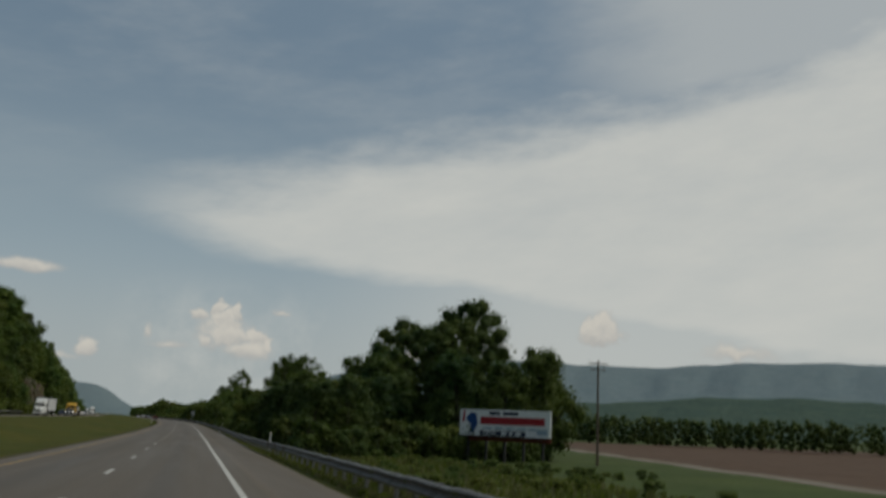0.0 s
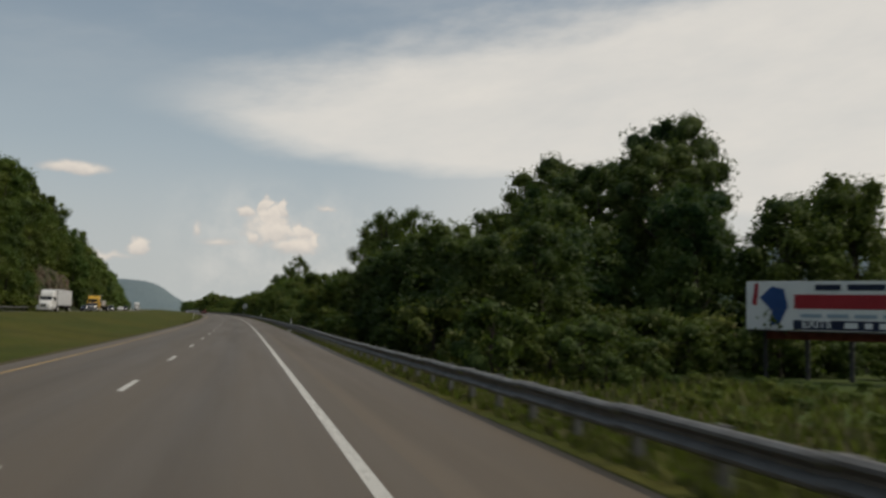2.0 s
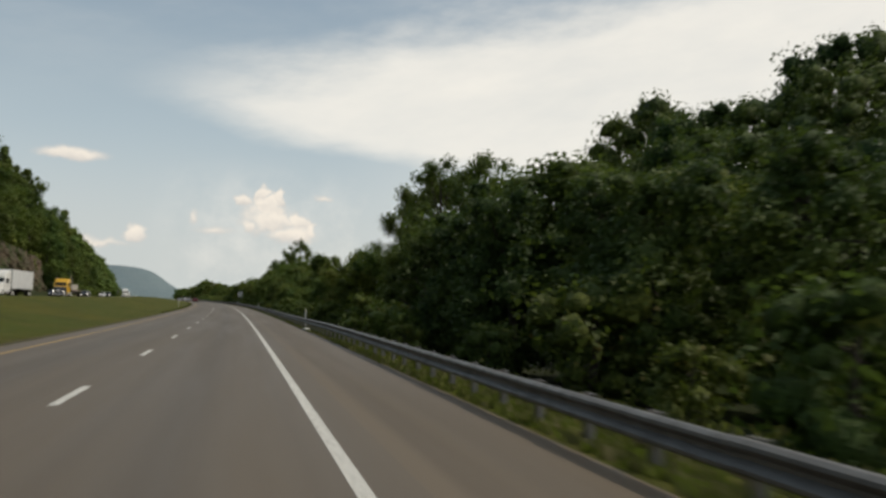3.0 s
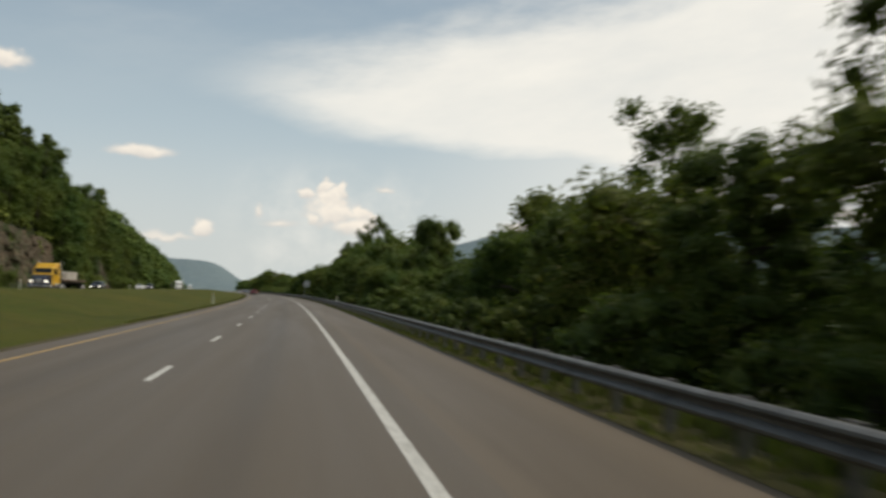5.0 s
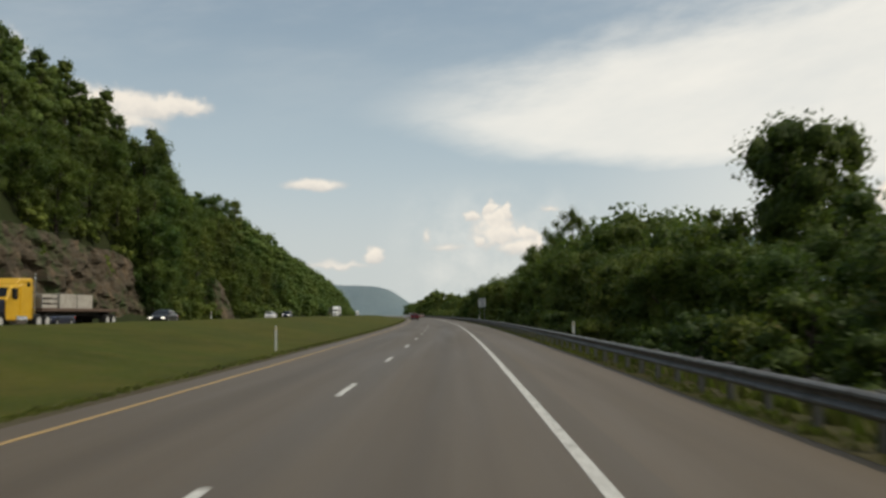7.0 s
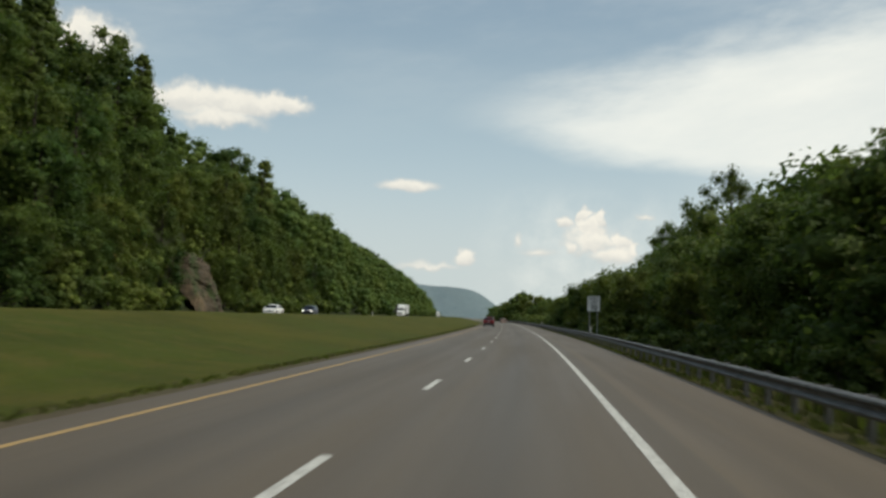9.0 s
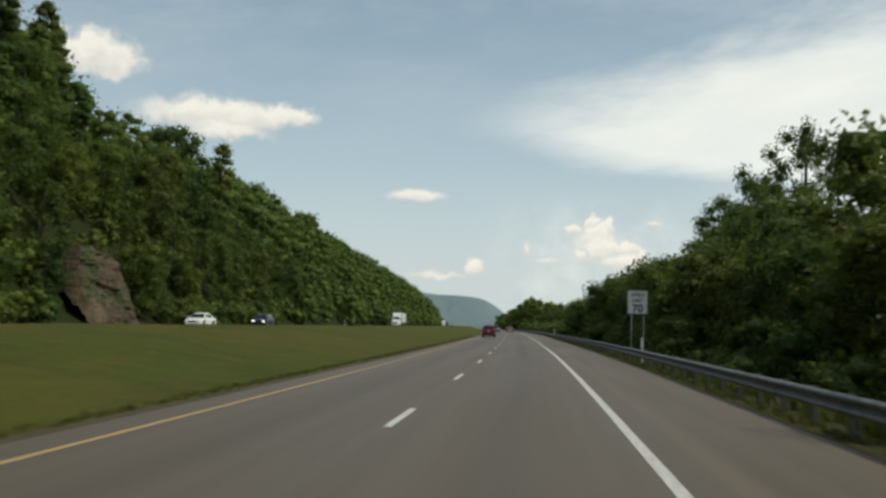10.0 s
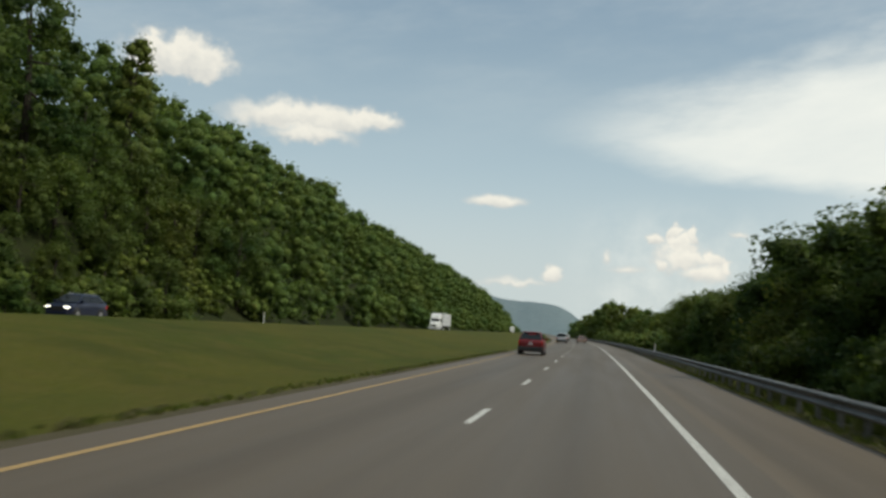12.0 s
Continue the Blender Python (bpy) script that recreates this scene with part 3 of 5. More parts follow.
near = [
    tree_proto("tree", 11, 10.0, 3.6, 0.14, 44, 185, 0.22, BALL_1, GREEN, "round", 0.05, 0.01, 0.3, 8),
    tree_proto("tree", 12, 9.0, 3.9, 0.06, 44, 175, 0.22, BALL_1, GREEN, "column", 0.05, 0.02, 0.3, 8),
    tree_proto("tree", 13, 11.5, 3.4, 0.16, 45, 185, 0.215, BALL_1, DUSK, "round", 0.08, 0.0, 0.3, 8),
    tree_proto("tree", 14, 9.5, 4.2, 0.10, 44, 165, 0.225, BALL_1, DUSK, "flat", 0.08, 0.0, 0.3, 8),
    tree_proto("tree", 15, 8.0, 3.6, 0.05, 40, 185, 0.22, BALL_1, [LEAF_SUNNY, THICK, LEAF_DRY], "round", 0.0, 0.1, 0.3, 8),
]
giant = tree_proto("tree", 71, 10.0, 3.6, 0.12, 84, 290, 0.13, BALL_1, SHADED, "round", 0.04, 0.0, 0.23, 12, 0.56)
deep = [
    tree_proto("tree", 16, 11.0, 3.7, 0.08, 46, 190, 0.21, BALL_1, SHADED, "round", 0.05, 0.0, 0.29, 8),
    tree_proto("tree", 17, 9.5, 3.8, 0.05, 46, 190, 0.21, BALL_1, SHADED, "column", 0.05, 0.0, 0.29, 8),
]
sparse = [
    tree_proto("tree", 21, 15.0, 4.0, 0.30, 60, 250, 0.19, BALL_1, DUSK, "round", 0.2, 0.0, 0.22, 12, 0.3, 0.2),
    tree_proto("tree", 22, 14.0, 4.4, 0.25, 60, 250, 0.19, BALL_1, DUSK, "column", 0.25, 0.0, 0.22, 12, 0.3, 0.2),
]
far = [
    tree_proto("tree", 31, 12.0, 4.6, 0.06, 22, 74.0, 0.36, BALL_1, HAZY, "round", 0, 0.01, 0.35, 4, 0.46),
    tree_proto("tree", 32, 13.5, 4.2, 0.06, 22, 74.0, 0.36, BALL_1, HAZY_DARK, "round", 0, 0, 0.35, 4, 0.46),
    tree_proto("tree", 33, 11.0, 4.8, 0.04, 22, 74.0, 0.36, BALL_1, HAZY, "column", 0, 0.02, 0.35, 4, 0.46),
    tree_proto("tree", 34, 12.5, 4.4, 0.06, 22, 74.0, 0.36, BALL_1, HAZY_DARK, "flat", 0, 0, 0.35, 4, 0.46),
]
sunny = tree_proto("tree", 35, 12.0, 4.6, 0.05, 24, 60.0, 0.34, BALL_1, SUNNY, "round", 0, 0.01, 0.33, 4, 0.58)
pine = tree_proto("pine_tree", 41, 14.0, 3.0, 0.16, 30, 60.0, 0.26, BALL_1, HAZY_DARK, "cone", 0.05, 0, 0.36, 6, 0.6)
shrub = [
    tree_proto("shrub", 51, 2.6, 1.9, 0.05, 12, 150, 0.19, BALL_1, GREEN, "column", 0, 0.02, 0.42, 4),
    tree_proto("shrub", 52, 2.0, 2.2, 0.05, 12, 140, 0.19, BALL_1, GREEN, "column", 0, 0.22, 0.42, 4),
    tree_proto("shrub", 53, 3.2, 1.8, 0.05, 13, 140, 0.19, BALL_1, [LEAF_DARK, THICK_DARK, LEAF_DRY], "round", 0, 0.04, 0.42, 4),
]
umbrella = tree_proto("tree", 61, 10.0, 3.7, 0.50, 40, 180, 0.19, BALL_1, DUSK, "flat", 0.04, 0, 0.27, 10, 0.58, 0.24)
PROTOS = near + deep + sparse + far + [sunny, pine] + shrub + [umbrella, giant]
TALL = {q.name: h for q, h in zip(PROTOS, (10, 9, 11.5, 9.5, 8, 11, 9.5, 15, 14, 12, 13.5, 11, 12.5, 12, 14, 2.6, 2.0, 3.2, 10, 10))}
USED = set()


def plant(proto, s, l, scale, rng, label="", group="", squash=1.0, sink=0.1):
    p = along(s, l, float(ground_height(s, l)) - sink)
    m = Matrix.Translation(p) @ pose(0, 0, 0, 0, 0, rng.uniform(0, 360))
    if proto.name not in USED:
        USED.add(proto.name)
        ob = proto
        ob.matrix_basis = m
    else:
        ob = copy_thing(proto, m)
    ob.scale = (scale, scale, scale * squash)
    return tagged(ob, label, "shrub" if "shrub" in ob.name else "tree", group)


# height of the wood's front over the road, along the road
WOOD_S = np.array([100, 125, 140, 150, 157, 165, 178, 190, 200, 208, 222, 235, 248, 262, 275, 300, 318, 330, 353, 381, 410, 470, 800])
WOOD_H = np.array([6.5, 8.5, 7.5, 7.0, 7.6, 6.4, 6.2, 6.2, 4.8, 4.0, 4.0, 4.6, 5.2, 5.6, 7.0, 8.2, 7.4, 7.0, 7.4, 8.2, 7.8, 7.0, 8.0])
BACK_S = np.array([112, 140, 160, 174, 186, 206, 214, 226, 240, 250, 262, 275, 288, 305, 343, 353, 368, 382, 436, 461, 507, 640])
BACK_H = np.array([9.0, 11.0, 9.0, 8.0, 7.4, 7.4, 6.8, 5.8, 7.0, 7.5, 8.6, 10.2, 12.4, 12.8, 12.6, 11.6, 10.8, 11.2, 9.8, 9.0, 8.4, 8.5])
EDGE_S = np.array([100, 112, 118, 130, 142, 900])
EDGE_L = np.array([25, 22, 15.5, 10.8, 10.5, 10.8])


def grow(q, s, l, top, rng, label, group, broad=1.25):
    """Plants q so that it reaches top metres over the road."""
    high = top - float(ground_height(s, l))
    k = 0.94 * high / TALL[q.name]
    wide = min(max(k, 0.55), 1.25) if broad == 1.25 else broad
    ob = plant(q, s, l, wide, rng, label, group)
    ob.scale = (wide, wide, k)
    return ob


def plant_right():
    rng = np.random.default_rng(5)
    label = "leafy green broadleaf tree in the dense roadside wood"
    group = "trees of the roadside wood"
    s = 116.0
    while s < 470:
        l = float(np.interp(s, EDGE_S, EDGE_L)) + rng.uniform(0, 2.2)
        q = deep[rng.integers(0, 2)] if s < 150 else near[rng.integers(0, 5)]
        grow(q, s, l, float(np.interp(s, WOOD_S, WOOD_H)) * rng.uniform(0.82, 1.04) * (l / 11.5) ** 0.5, rng, label, group)
        s += rng.uniform(3.9, 5.5)
    s = 124.0
    while s < 640:
        l = float(np.interp(s, EDGE_S, EDGE_L)) + rng.uniform(4.5, 8)
        grow(far[rng.integers(0, 4)], s, l, float(np.interp(s, BACK_S, BACK_H)) * rng.uniform(0.85, 1.04), rng, label, group)
        s += rng.uniform(5.5, 8.0)
    s = 470.0
    while s < 640:
        grow(far[rng.integers(0, 4)], s, rng.uniform(15, 20), rng.uniform(5.2, 6.8), rng, label, group)
        s += rng.uniform(6, 9)
    # bushes at the foot of the wood, mostly dark-leaved: shade put into their colour
    s = 120.0
    while s < 430:
        l = float(np.interp(s, EDGE_S, EDGE_L)) - rng.uniform(1.0, 2.6)
        plant(shrub[2 if rng.random() < 0.75 else 0], s, max(l, 7.6), rng.uniform(0.6, 1.1), rng, "green bush at the foot of the roadside wood", "bushes behind the guard rail")
        s += rng.uniform(3.3, 5.8)
    # only the dark shrub under the tall trees: their shade put into leaf colour
    for _ in range(26):
        s = rng.uniform(112, 136)
        plant(shrub[2], s, 18 + (136 - s) * 0.95 + rng.uniform(-2, 5), rng.uniform(0.9, 1.6), rng, "green bush in the shade of the tall trees", "bushes under the tall trees")
    # the hollow's heavy shade is likewise put into dark leaf colour
    for _ in range(16):
        s = rng.uniform(102, 124)
        l = rng.uniform(12.0, 8.5 + 0.466 * (s - 68))
        plant(shrub[2], s, l, rng.uniform(0.6, 1.6), rng, "dense green bush in the hollow behind the guard rail, darkened as in shade", "bushes in the hollow")
    # low growth in the open ground before the hoarding
    for _ in range(60):
        s, l = rng.uniform(48, 108), rng.uniform(11, 31)
        if l > 10 + (s - 48) * 0.1 and (s - 115) * 0.66 + (l - 34) < 2:
            plant(shrub[rng.integers(0, 2)], s, l, rng.uniform(0.22, 0.5), rng, "low green bush in rough grass before the hoarding", "bushes in the rough grass")
    for _ in range(60):
        s = rng.uniform(72, 112)
        l = rng.uniform(27, 41)
        if (s - 108) * 0.64 + (l - 38) * 0.77 < -1.5:
            plant(shrub[rng.integers(0, 3)], s, l, rng.uniform(0.16, 0.4), rng, "low green bush in rough grass before the hoarding", "bushes in the rough grass")


plant_right()


def plant_marked():
    rng = np.random.default_rng(8)
    lift = 1.1
    tall = "tall broad-crowned tree standing over the roadside wood"
    for s, l, top, q, lab in ((149, 46, 24.3, giant, "huge rounded shade-dark green tree behind the hoarding"), (143, 42, 20, giant, tall), (156, 40, 20, giant, tall), (165, 38, 22.0, giant, tall), (133, 52, 14.5, deep[0], tall), (124, 50, 14.5, deep[1], tall),
                              (146, 31, 15.5, deep[1], tall), (134, 27, 12.5, deep[0], tall), (152, 27, 14, deep[1], tall), (129, 38, 13.5, deep[1], tall), (125, 44, 12.5, deep[0], tall), (131, 17, 9.6, near[2], tall), (127, 23, 9.4, deep[1], tall)):
        grow(q, s, l, top * lift, rng, lab, "big trees by the hoarding", 2.1 if top > 19 else 1.5)
    for s, l, top, q in ((207, 17.5, 8.9, near[0]), (201, 17, 7.6, near[2]), (249, 16.8, 10.4, umbrella), (156, 15.5, 13.2, sparse[0]), (161, 17, 12.9, sparse[1]), (151, 17.5, 12.9, sparse[0]), (165.5, 15.5, 12.5, sparse[1]), (193.4, 20.3, 12.5, sparse[1]),
                         (386, 27.5, 22.0, sparse[0]), (393, 25, 19, sparse[1]), (383, 21, 14.5, sparse[1]), (391, 20.5, 15.2, sparse[0]), (401, 22, 14.0, sparse[1])):
        grow(q, s, l, top * lift, rng, "tall open-crowned tree with sky showing through its leaves", "tall open trees", 1.05 if s == 249 else 0.95 if s < 170 else 1.25)
    for s, l, top in ((645, 11.5, 14.5), (660, 9.8, 12.5), (633, 15, 13.0), (640, 19, 12.5), (625, 22, 11.5), (674, 9.2, 10.5), (692, 9, 9.0), (716, 9, 8.0)):
        grow(sunny, s, l, top, rng, "rounded green tree at the bend of the road", "trees at the bend", 1.35)


plant_marked()


def plant_hill():
    rng = np.random.default_rng(9)
    label = "green broadleaf tree on the steep wooded hillside"
    for row, l0 in enumerate((-43.0, -48.0, -53.5, -45.5)):
        s = 190.0 + 3 * row
        while s < (470, 460, 450, 470)[row]:
            l = l0 + rng.uniform(-2, 2)
            cut = row == 0 and (263 < s < 337 or 374 < s < 391) or row == 3 and (378 < s < 388 or 290 < s < 334)
            if not cut:
                k = rng.choice([0.7, 0.85, 1.0, 1.3]) * rng.uniform(0.92, 1.1) * ((0.62, 1, 1, 0.8)[row])
                q = pine if rng.random() < 0.22 and row == 2 else far[rng.integers(0, 4)]
                plant(q, s, l, k, rng, label if q is not pine else "dark conical pine on the steep wooded hillside", "trees of the hillside")
            s += rng.uniform(7.5, 13) * (0.7 if row == 0 else 1)
    for s, l, k in ((386, -57, 1.25), (377, -55, 1.0), (392, -56, 1.0), (365, -57, 1.1), (357, -58, 1.1), (347, -57, 1.15), (338, -59, 1.2), (371, -61, 1.3), (352, -61, 1.25), (400, -60, 1.25), (408, -62, 1.2), (328, -60, 1.15)):
        plant(pine, s, l, k, rng, "dark conical pine on the steep wooded hillside", "trees of the hillside")
    s = 240.0
    while s < 440:
        if not (373 < s < 393 or 288 < s < 334 and rng.random() < 0.85):
            plant(shrub[rng.integers(0, 3)], s, rng.uniform(-41.4, -39.6), rng.uniform(0.8, 1.5), rng, "green bush at the foot of the wooded slope", "bushes at the foot of the hillside")
        s += rng.uniform(4, 8)


plant_hill()
for q in PROTOS:
    if q.name not in USED:
        for o in (*q.children_recursive, q):
            bpy.data.objects.remove(o)


def far_wood(name, spots, label, leaf=0.9, leaves=7.0, seed=3, mats=None):
    """A wood too far off to count: joined crowns. spots: rows of s, l, top over the road, radius, foot over the ground."""
    rng = np.random.default_rng(seed)
    clumps = []
    for s, l, top, r in spots:
        g = float(ground_height(s, l))
        high = max(top - g, 3.0)
        p = along(s, l, g)
        n = 15 if s < 800 else 11
        for i in range(n):
            t = (i + rng.random()) / n
            w = math.sin(math.pi * (0.15 + 0.78 * t)) ** 0.6
            a = i * 2.4 + rng.uniform(-0.5, 0.5)
            q = r * 0.75 * w * math.sqrt(rng.uniform(0.1, 1))
            clumps.append((p + np.array([q * math.cos(a), q * math.sin(a), high * (0.08 + 0.84 * t)]), r * rng.uniform(0.22, 0.54)))
    me = crown_mesh(name, rng, clumps, leaves, leaf, BALL_1, mats or HAZY, 0.01, 0.5)
    return tagged(new(name, me), label, "wood", kind="stuff")


def build_far_woods():
    rng = np.random.default_rng(17)
    spots = []
    for row, l0 in enumerate((-43, -48, -53.5, -60, -68.5, -79)):
        s = 60.0 + 3 * row if row > 2 else 452.0 + 12
        while s < 1450 - 70 * row:
            l = l0 + rng.uniform(-2.5, 2.5)
            g = float(ground_height(s, l))
            spots.append((s, l, g + rng.uniform(9.0, 14.5) * (0.6 if row == 0 else 1) + float(np.interp(s, [440, 470, 520, 1000], [0, 0.8, -0.6, -0.6])), rng.uniform(3.6, 5.8) * (1 if s < 900 else 1.4)))
            s += rng.uniform(7, 11) * (1.0 if s < 600 else 1.35 if s < 1000 else 1.9)
        if row < 3:
            s = 60.0
            while s < 186:
                l = l0 + rng.uniform(-2.5, 2.5)
                spots.append((s, l, float(ground_height(s, l)) + rng.uniform(9, 13) * (0.6 if row == 0 else 1), 4.6))
                s += rng.uniform(8, 12)
    far_wood("hillside_wood", spots, "dense green broadleaf wood covering the long hillside", 0.52, 10.5, 4, SUNNY)
    spots = []
    for row, l0 in enumerate((10.5, 17, 25, 34, 44)):
        s = (640, 640, 470, 440, 440)[row]
        while s < 900:
            spots.append((s, l0 + rng.uniform(-2, 2), rng.uniform(6, 9.5) + row * 0.9, rng.uniform(3.6, 4.8)))
            s += rng.uniform(7, 11)
    far_wood("roadside_wood", spots, "dense green wood beside the motorway in the distance", 0.48, 11.0, 6, SUNNY)
    spots = []
    for i in range(130):
        t = i / 129
        for q in (0, 9):
            spots.append((470 - 330 * t + q + rng.uniform(-4, 4), 120 + 250 * t + q + rng.uniform(-4, 4), rng.uniform(8.5, 12.0), rng.uniform(3.6, 5.2)))
    far_wood("field_edge_wood", spots, "dark line of trees along the far edge of the field", 0.42, 9.0, 8, SHADED)

    # undergrowth on the steep slope and on the low bank beside the far road
    spots = [(rng.uniform(195, 470), -40 - 18 * rng.random() ** 1.2) for _ in range(330)]
    spots = [(s, l, max(float(ground_height(s, l)) + 2.6, 1), 2.2) for s, l in spots if not (262 < s < 339 and l > -45.4 or 374 < s < 392 and l > -45)]
    far_wood("undergrowth", spots, "green undergrowth on the steep wooded slope", 0.42, 18.0, 11)
    spots = []
    s = 478.0
    while s < 720:
        spots.append((s, rng.uniform(7.2, 13.5), rng.uniform(1.2, 3.6), rng.uniform(1.5, 2.4)))
        s += rng.uniform(1.3, 2.8)
    far_wood("bank_growth", spots, "pale yellow-green growth on the low roadside bank", 0.3, 26.0, 12, PALE)


build_far_woods()

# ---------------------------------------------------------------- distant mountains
# distance haze put into the forest colour: pale blue-grey, no haze in the air
HAZED_FOREST = forest_distance("hazy_forest", (0.165, 0.218, 0.238), (0.188, 0.236, 0.250))
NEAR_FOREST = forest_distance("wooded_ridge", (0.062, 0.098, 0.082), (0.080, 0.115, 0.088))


def mountain(name, dist, az, el, depth, mat, label, seed):
    """A ridge seen at some distance: azimuths to the left of +y and heights, both in degrees."""
    n, rows = 160, 10
    a = np.linspace(az[0], az[-1], n)
    crest = np.interp(a, az, el) if az[0] < az[-1] else np.interp(-a, [-q for q in az], el)
    crest = crest + 0.10 * np.array([noise.fractal((q * 0.35, seed * 7, 0), 0.9, 2.1, 5) for q in a])
    verts = []
    for r in range(rows + 1):
        t = r / rows
        d = dist - depth * (1 - t)
        h = dist * np.tan(np.radians(np.maximum(crest, 0.02))) * (t ** 0.8)
        h = h * (1 + 0.16 * np.array([noise.fractal((q * 0.45, t * 1.6, seed * 3), 0.9, 2.1, 4) for q in a]) * t * (1 - t) * 2) - 6 * (1 - t)
        verts.append(np.stack([-np.sin(np.radians(a)) * d, np.cos(np.radians(a)) * d + 180, h], 1))
    verts.append(np.stack([-np.sin(np.radians(a)) * (dist + depth), np.cos(np.radians(a)) * (dist + depth) + 180, -6 + 0 * a], 1))
    v = np.concatenate(verts)
    m = rows + 2
    i = np.arange((m - 1) * (n - 1))
    q = i // (n - 1) * n + i % (n - 1)
    faces = np.stack([q, q + 1, q + n + 1, q + n], 1)
    return tagged(new(name, mesh_of(name, v, faces, mat, smooth=True)), label, "mountain", kind="structure")


mountain("mountain", 3200, [32, 24, 16, 11.5, 9.6, 8.4, 7.2, 6.0, 5.0, 4.4, 3.6, 2.6, 0.5], [1.6, 2.0, 2.3, 2.35, 2.2, 1.95, 1.85, 1.8, 1.65, 1.35, 0.75, 0.3, 0.02], 900, HAZED_FOREST, "hazy blue-green flat-topped wooded mountain", 1.0)
mountain("mountain", 3000, [-4, -9, -13, -17, -22, -26, -31, -36, -42, -50, -62], [0.1, 2.9, 4.0, 4.45, 4.6, 4.45, 4.35, 4.8, 4.85, 4.5, 3.4], 1100, HAZED_FOREST, "long hazy blue-green wooded mountain ridge", 2.0)
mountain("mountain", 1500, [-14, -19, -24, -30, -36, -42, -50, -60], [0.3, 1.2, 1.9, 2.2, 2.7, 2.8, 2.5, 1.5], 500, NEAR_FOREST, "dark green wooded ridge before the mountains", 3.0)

# ---------------------------------------------------------------- rock cuttings


def rock_face(s0, s1, l0, top, seed, label):
    """A cut face in slanting beds: ledges, joints and rough breaks."""
    rng = np.random.default_rng(seed)
    ns, nz = max(12, int((s1 - s0) / 0.45)), 34
    s = np.linspace(s0, s1, ns)
    u = (s - s0) / (s1 - s0)
    crest = top * (1.04 - 0.16 * u) * np.clip(np.minimum(u, 1 - u) * 9 + 0.35, 0, 1) ** 0.7
    crest = crest + np.array([0.7 * noise.fractal((q * 0.22, seed * 5.0, 0), 0.9, 2.1, 4) for q in s])
    pts = []
    for j in range(nz):
        t = j / (nz - 1)
        z = 0.2 + (crest - 0.2) * t
        bed = z + 0.16 * s
        ledge = 0.45 * np.array([noise.cell((math.floor(b / 1.5), math.floor(q / 5.0 + 0.37 * math.floor(b / 1.5)), seed)) for b, q in zip(bed, s)])
        rough = np.array([0.38 * noise.fractal((q * 0.55, h * 0.9, seed * 3.0), 0.8, 2.1, 5) for q, h in zip(s, z)])
        pts.append(along(s, l0 - 2.6 * t + ledge + rough, z))
    pts.append(along(s, l0 - 10, crest - 1.5))
    v = np.concatenate(pts)
    i = np.arange(nz * (ns - 1))
    q = i // (ns - 1) * ns + i % (ns - 1)
    ob = new("rock_face", mesh_of("rock_face", v, np.stack([q, q + ns, q + ns + 1, q + 1], 1), ROCK))
    return tagged(ob, label, "rock face", kind="structure")


rock_face(283, 338, -42.2, 11.4, 1, "tall weathered brown rock cutting with ledges and ivy")
rock_face(260, 281, -42.4, 8.6, 2, "weathered brown rock cutting half hidden by bushes")
rock_face(377, 389, -40.4, 8.6, 3, "small orange-brown rock outcrop between trees")

# ---------------------------------------------------------------- guard rails
L_RAIL = 4.66


def rail_profile():
    # W-beam: depth (towards the road is negative) and height
    return [(0.02, 0.395), (-0.015, 0.405), (-0.06, 0.435), (-0.065, 0.47), (-0.02, 0.505), (0.02, 0.535), (0.02, 0.57), (-0.02, 0.60), (-0.065, 0.635), (-0.06, 0.67), (-0.015, 0.70), (0.02, 0.71)]


def rail_mesh(length):
    front = rail_profile()
    back = [(d + 0.006, z) for d, z in reversed(front)]
    loop = front + back
    n = len(loop)
    v = [(d, y, z) for y in (0, length) for d, z in loop]
    f = [(i, (i + 1) % n, n + (i + 1) % n, n + i) for i in range(n)] + [tuple(range(n))[::-1], tuple(range(n, 2 * n))]
    return mesh_of("rail", v, f, STEEL)


def beam_mesh(name, w, d, z0, z1, mat):
    bm = box(-w / 2, -d / 2, z0, w / 2, d / 2, z1, 0.006)
    me = bpy.data.meshes.new(name)
    bm.to_mesh(me)
    bm.free()
    me.materials.append(mat)
    return me


WEATHERED = plain("weathered_timber", (0.20, 0.165, 0.13), 0.9, 0, 0.2, 0.4, 5.0)


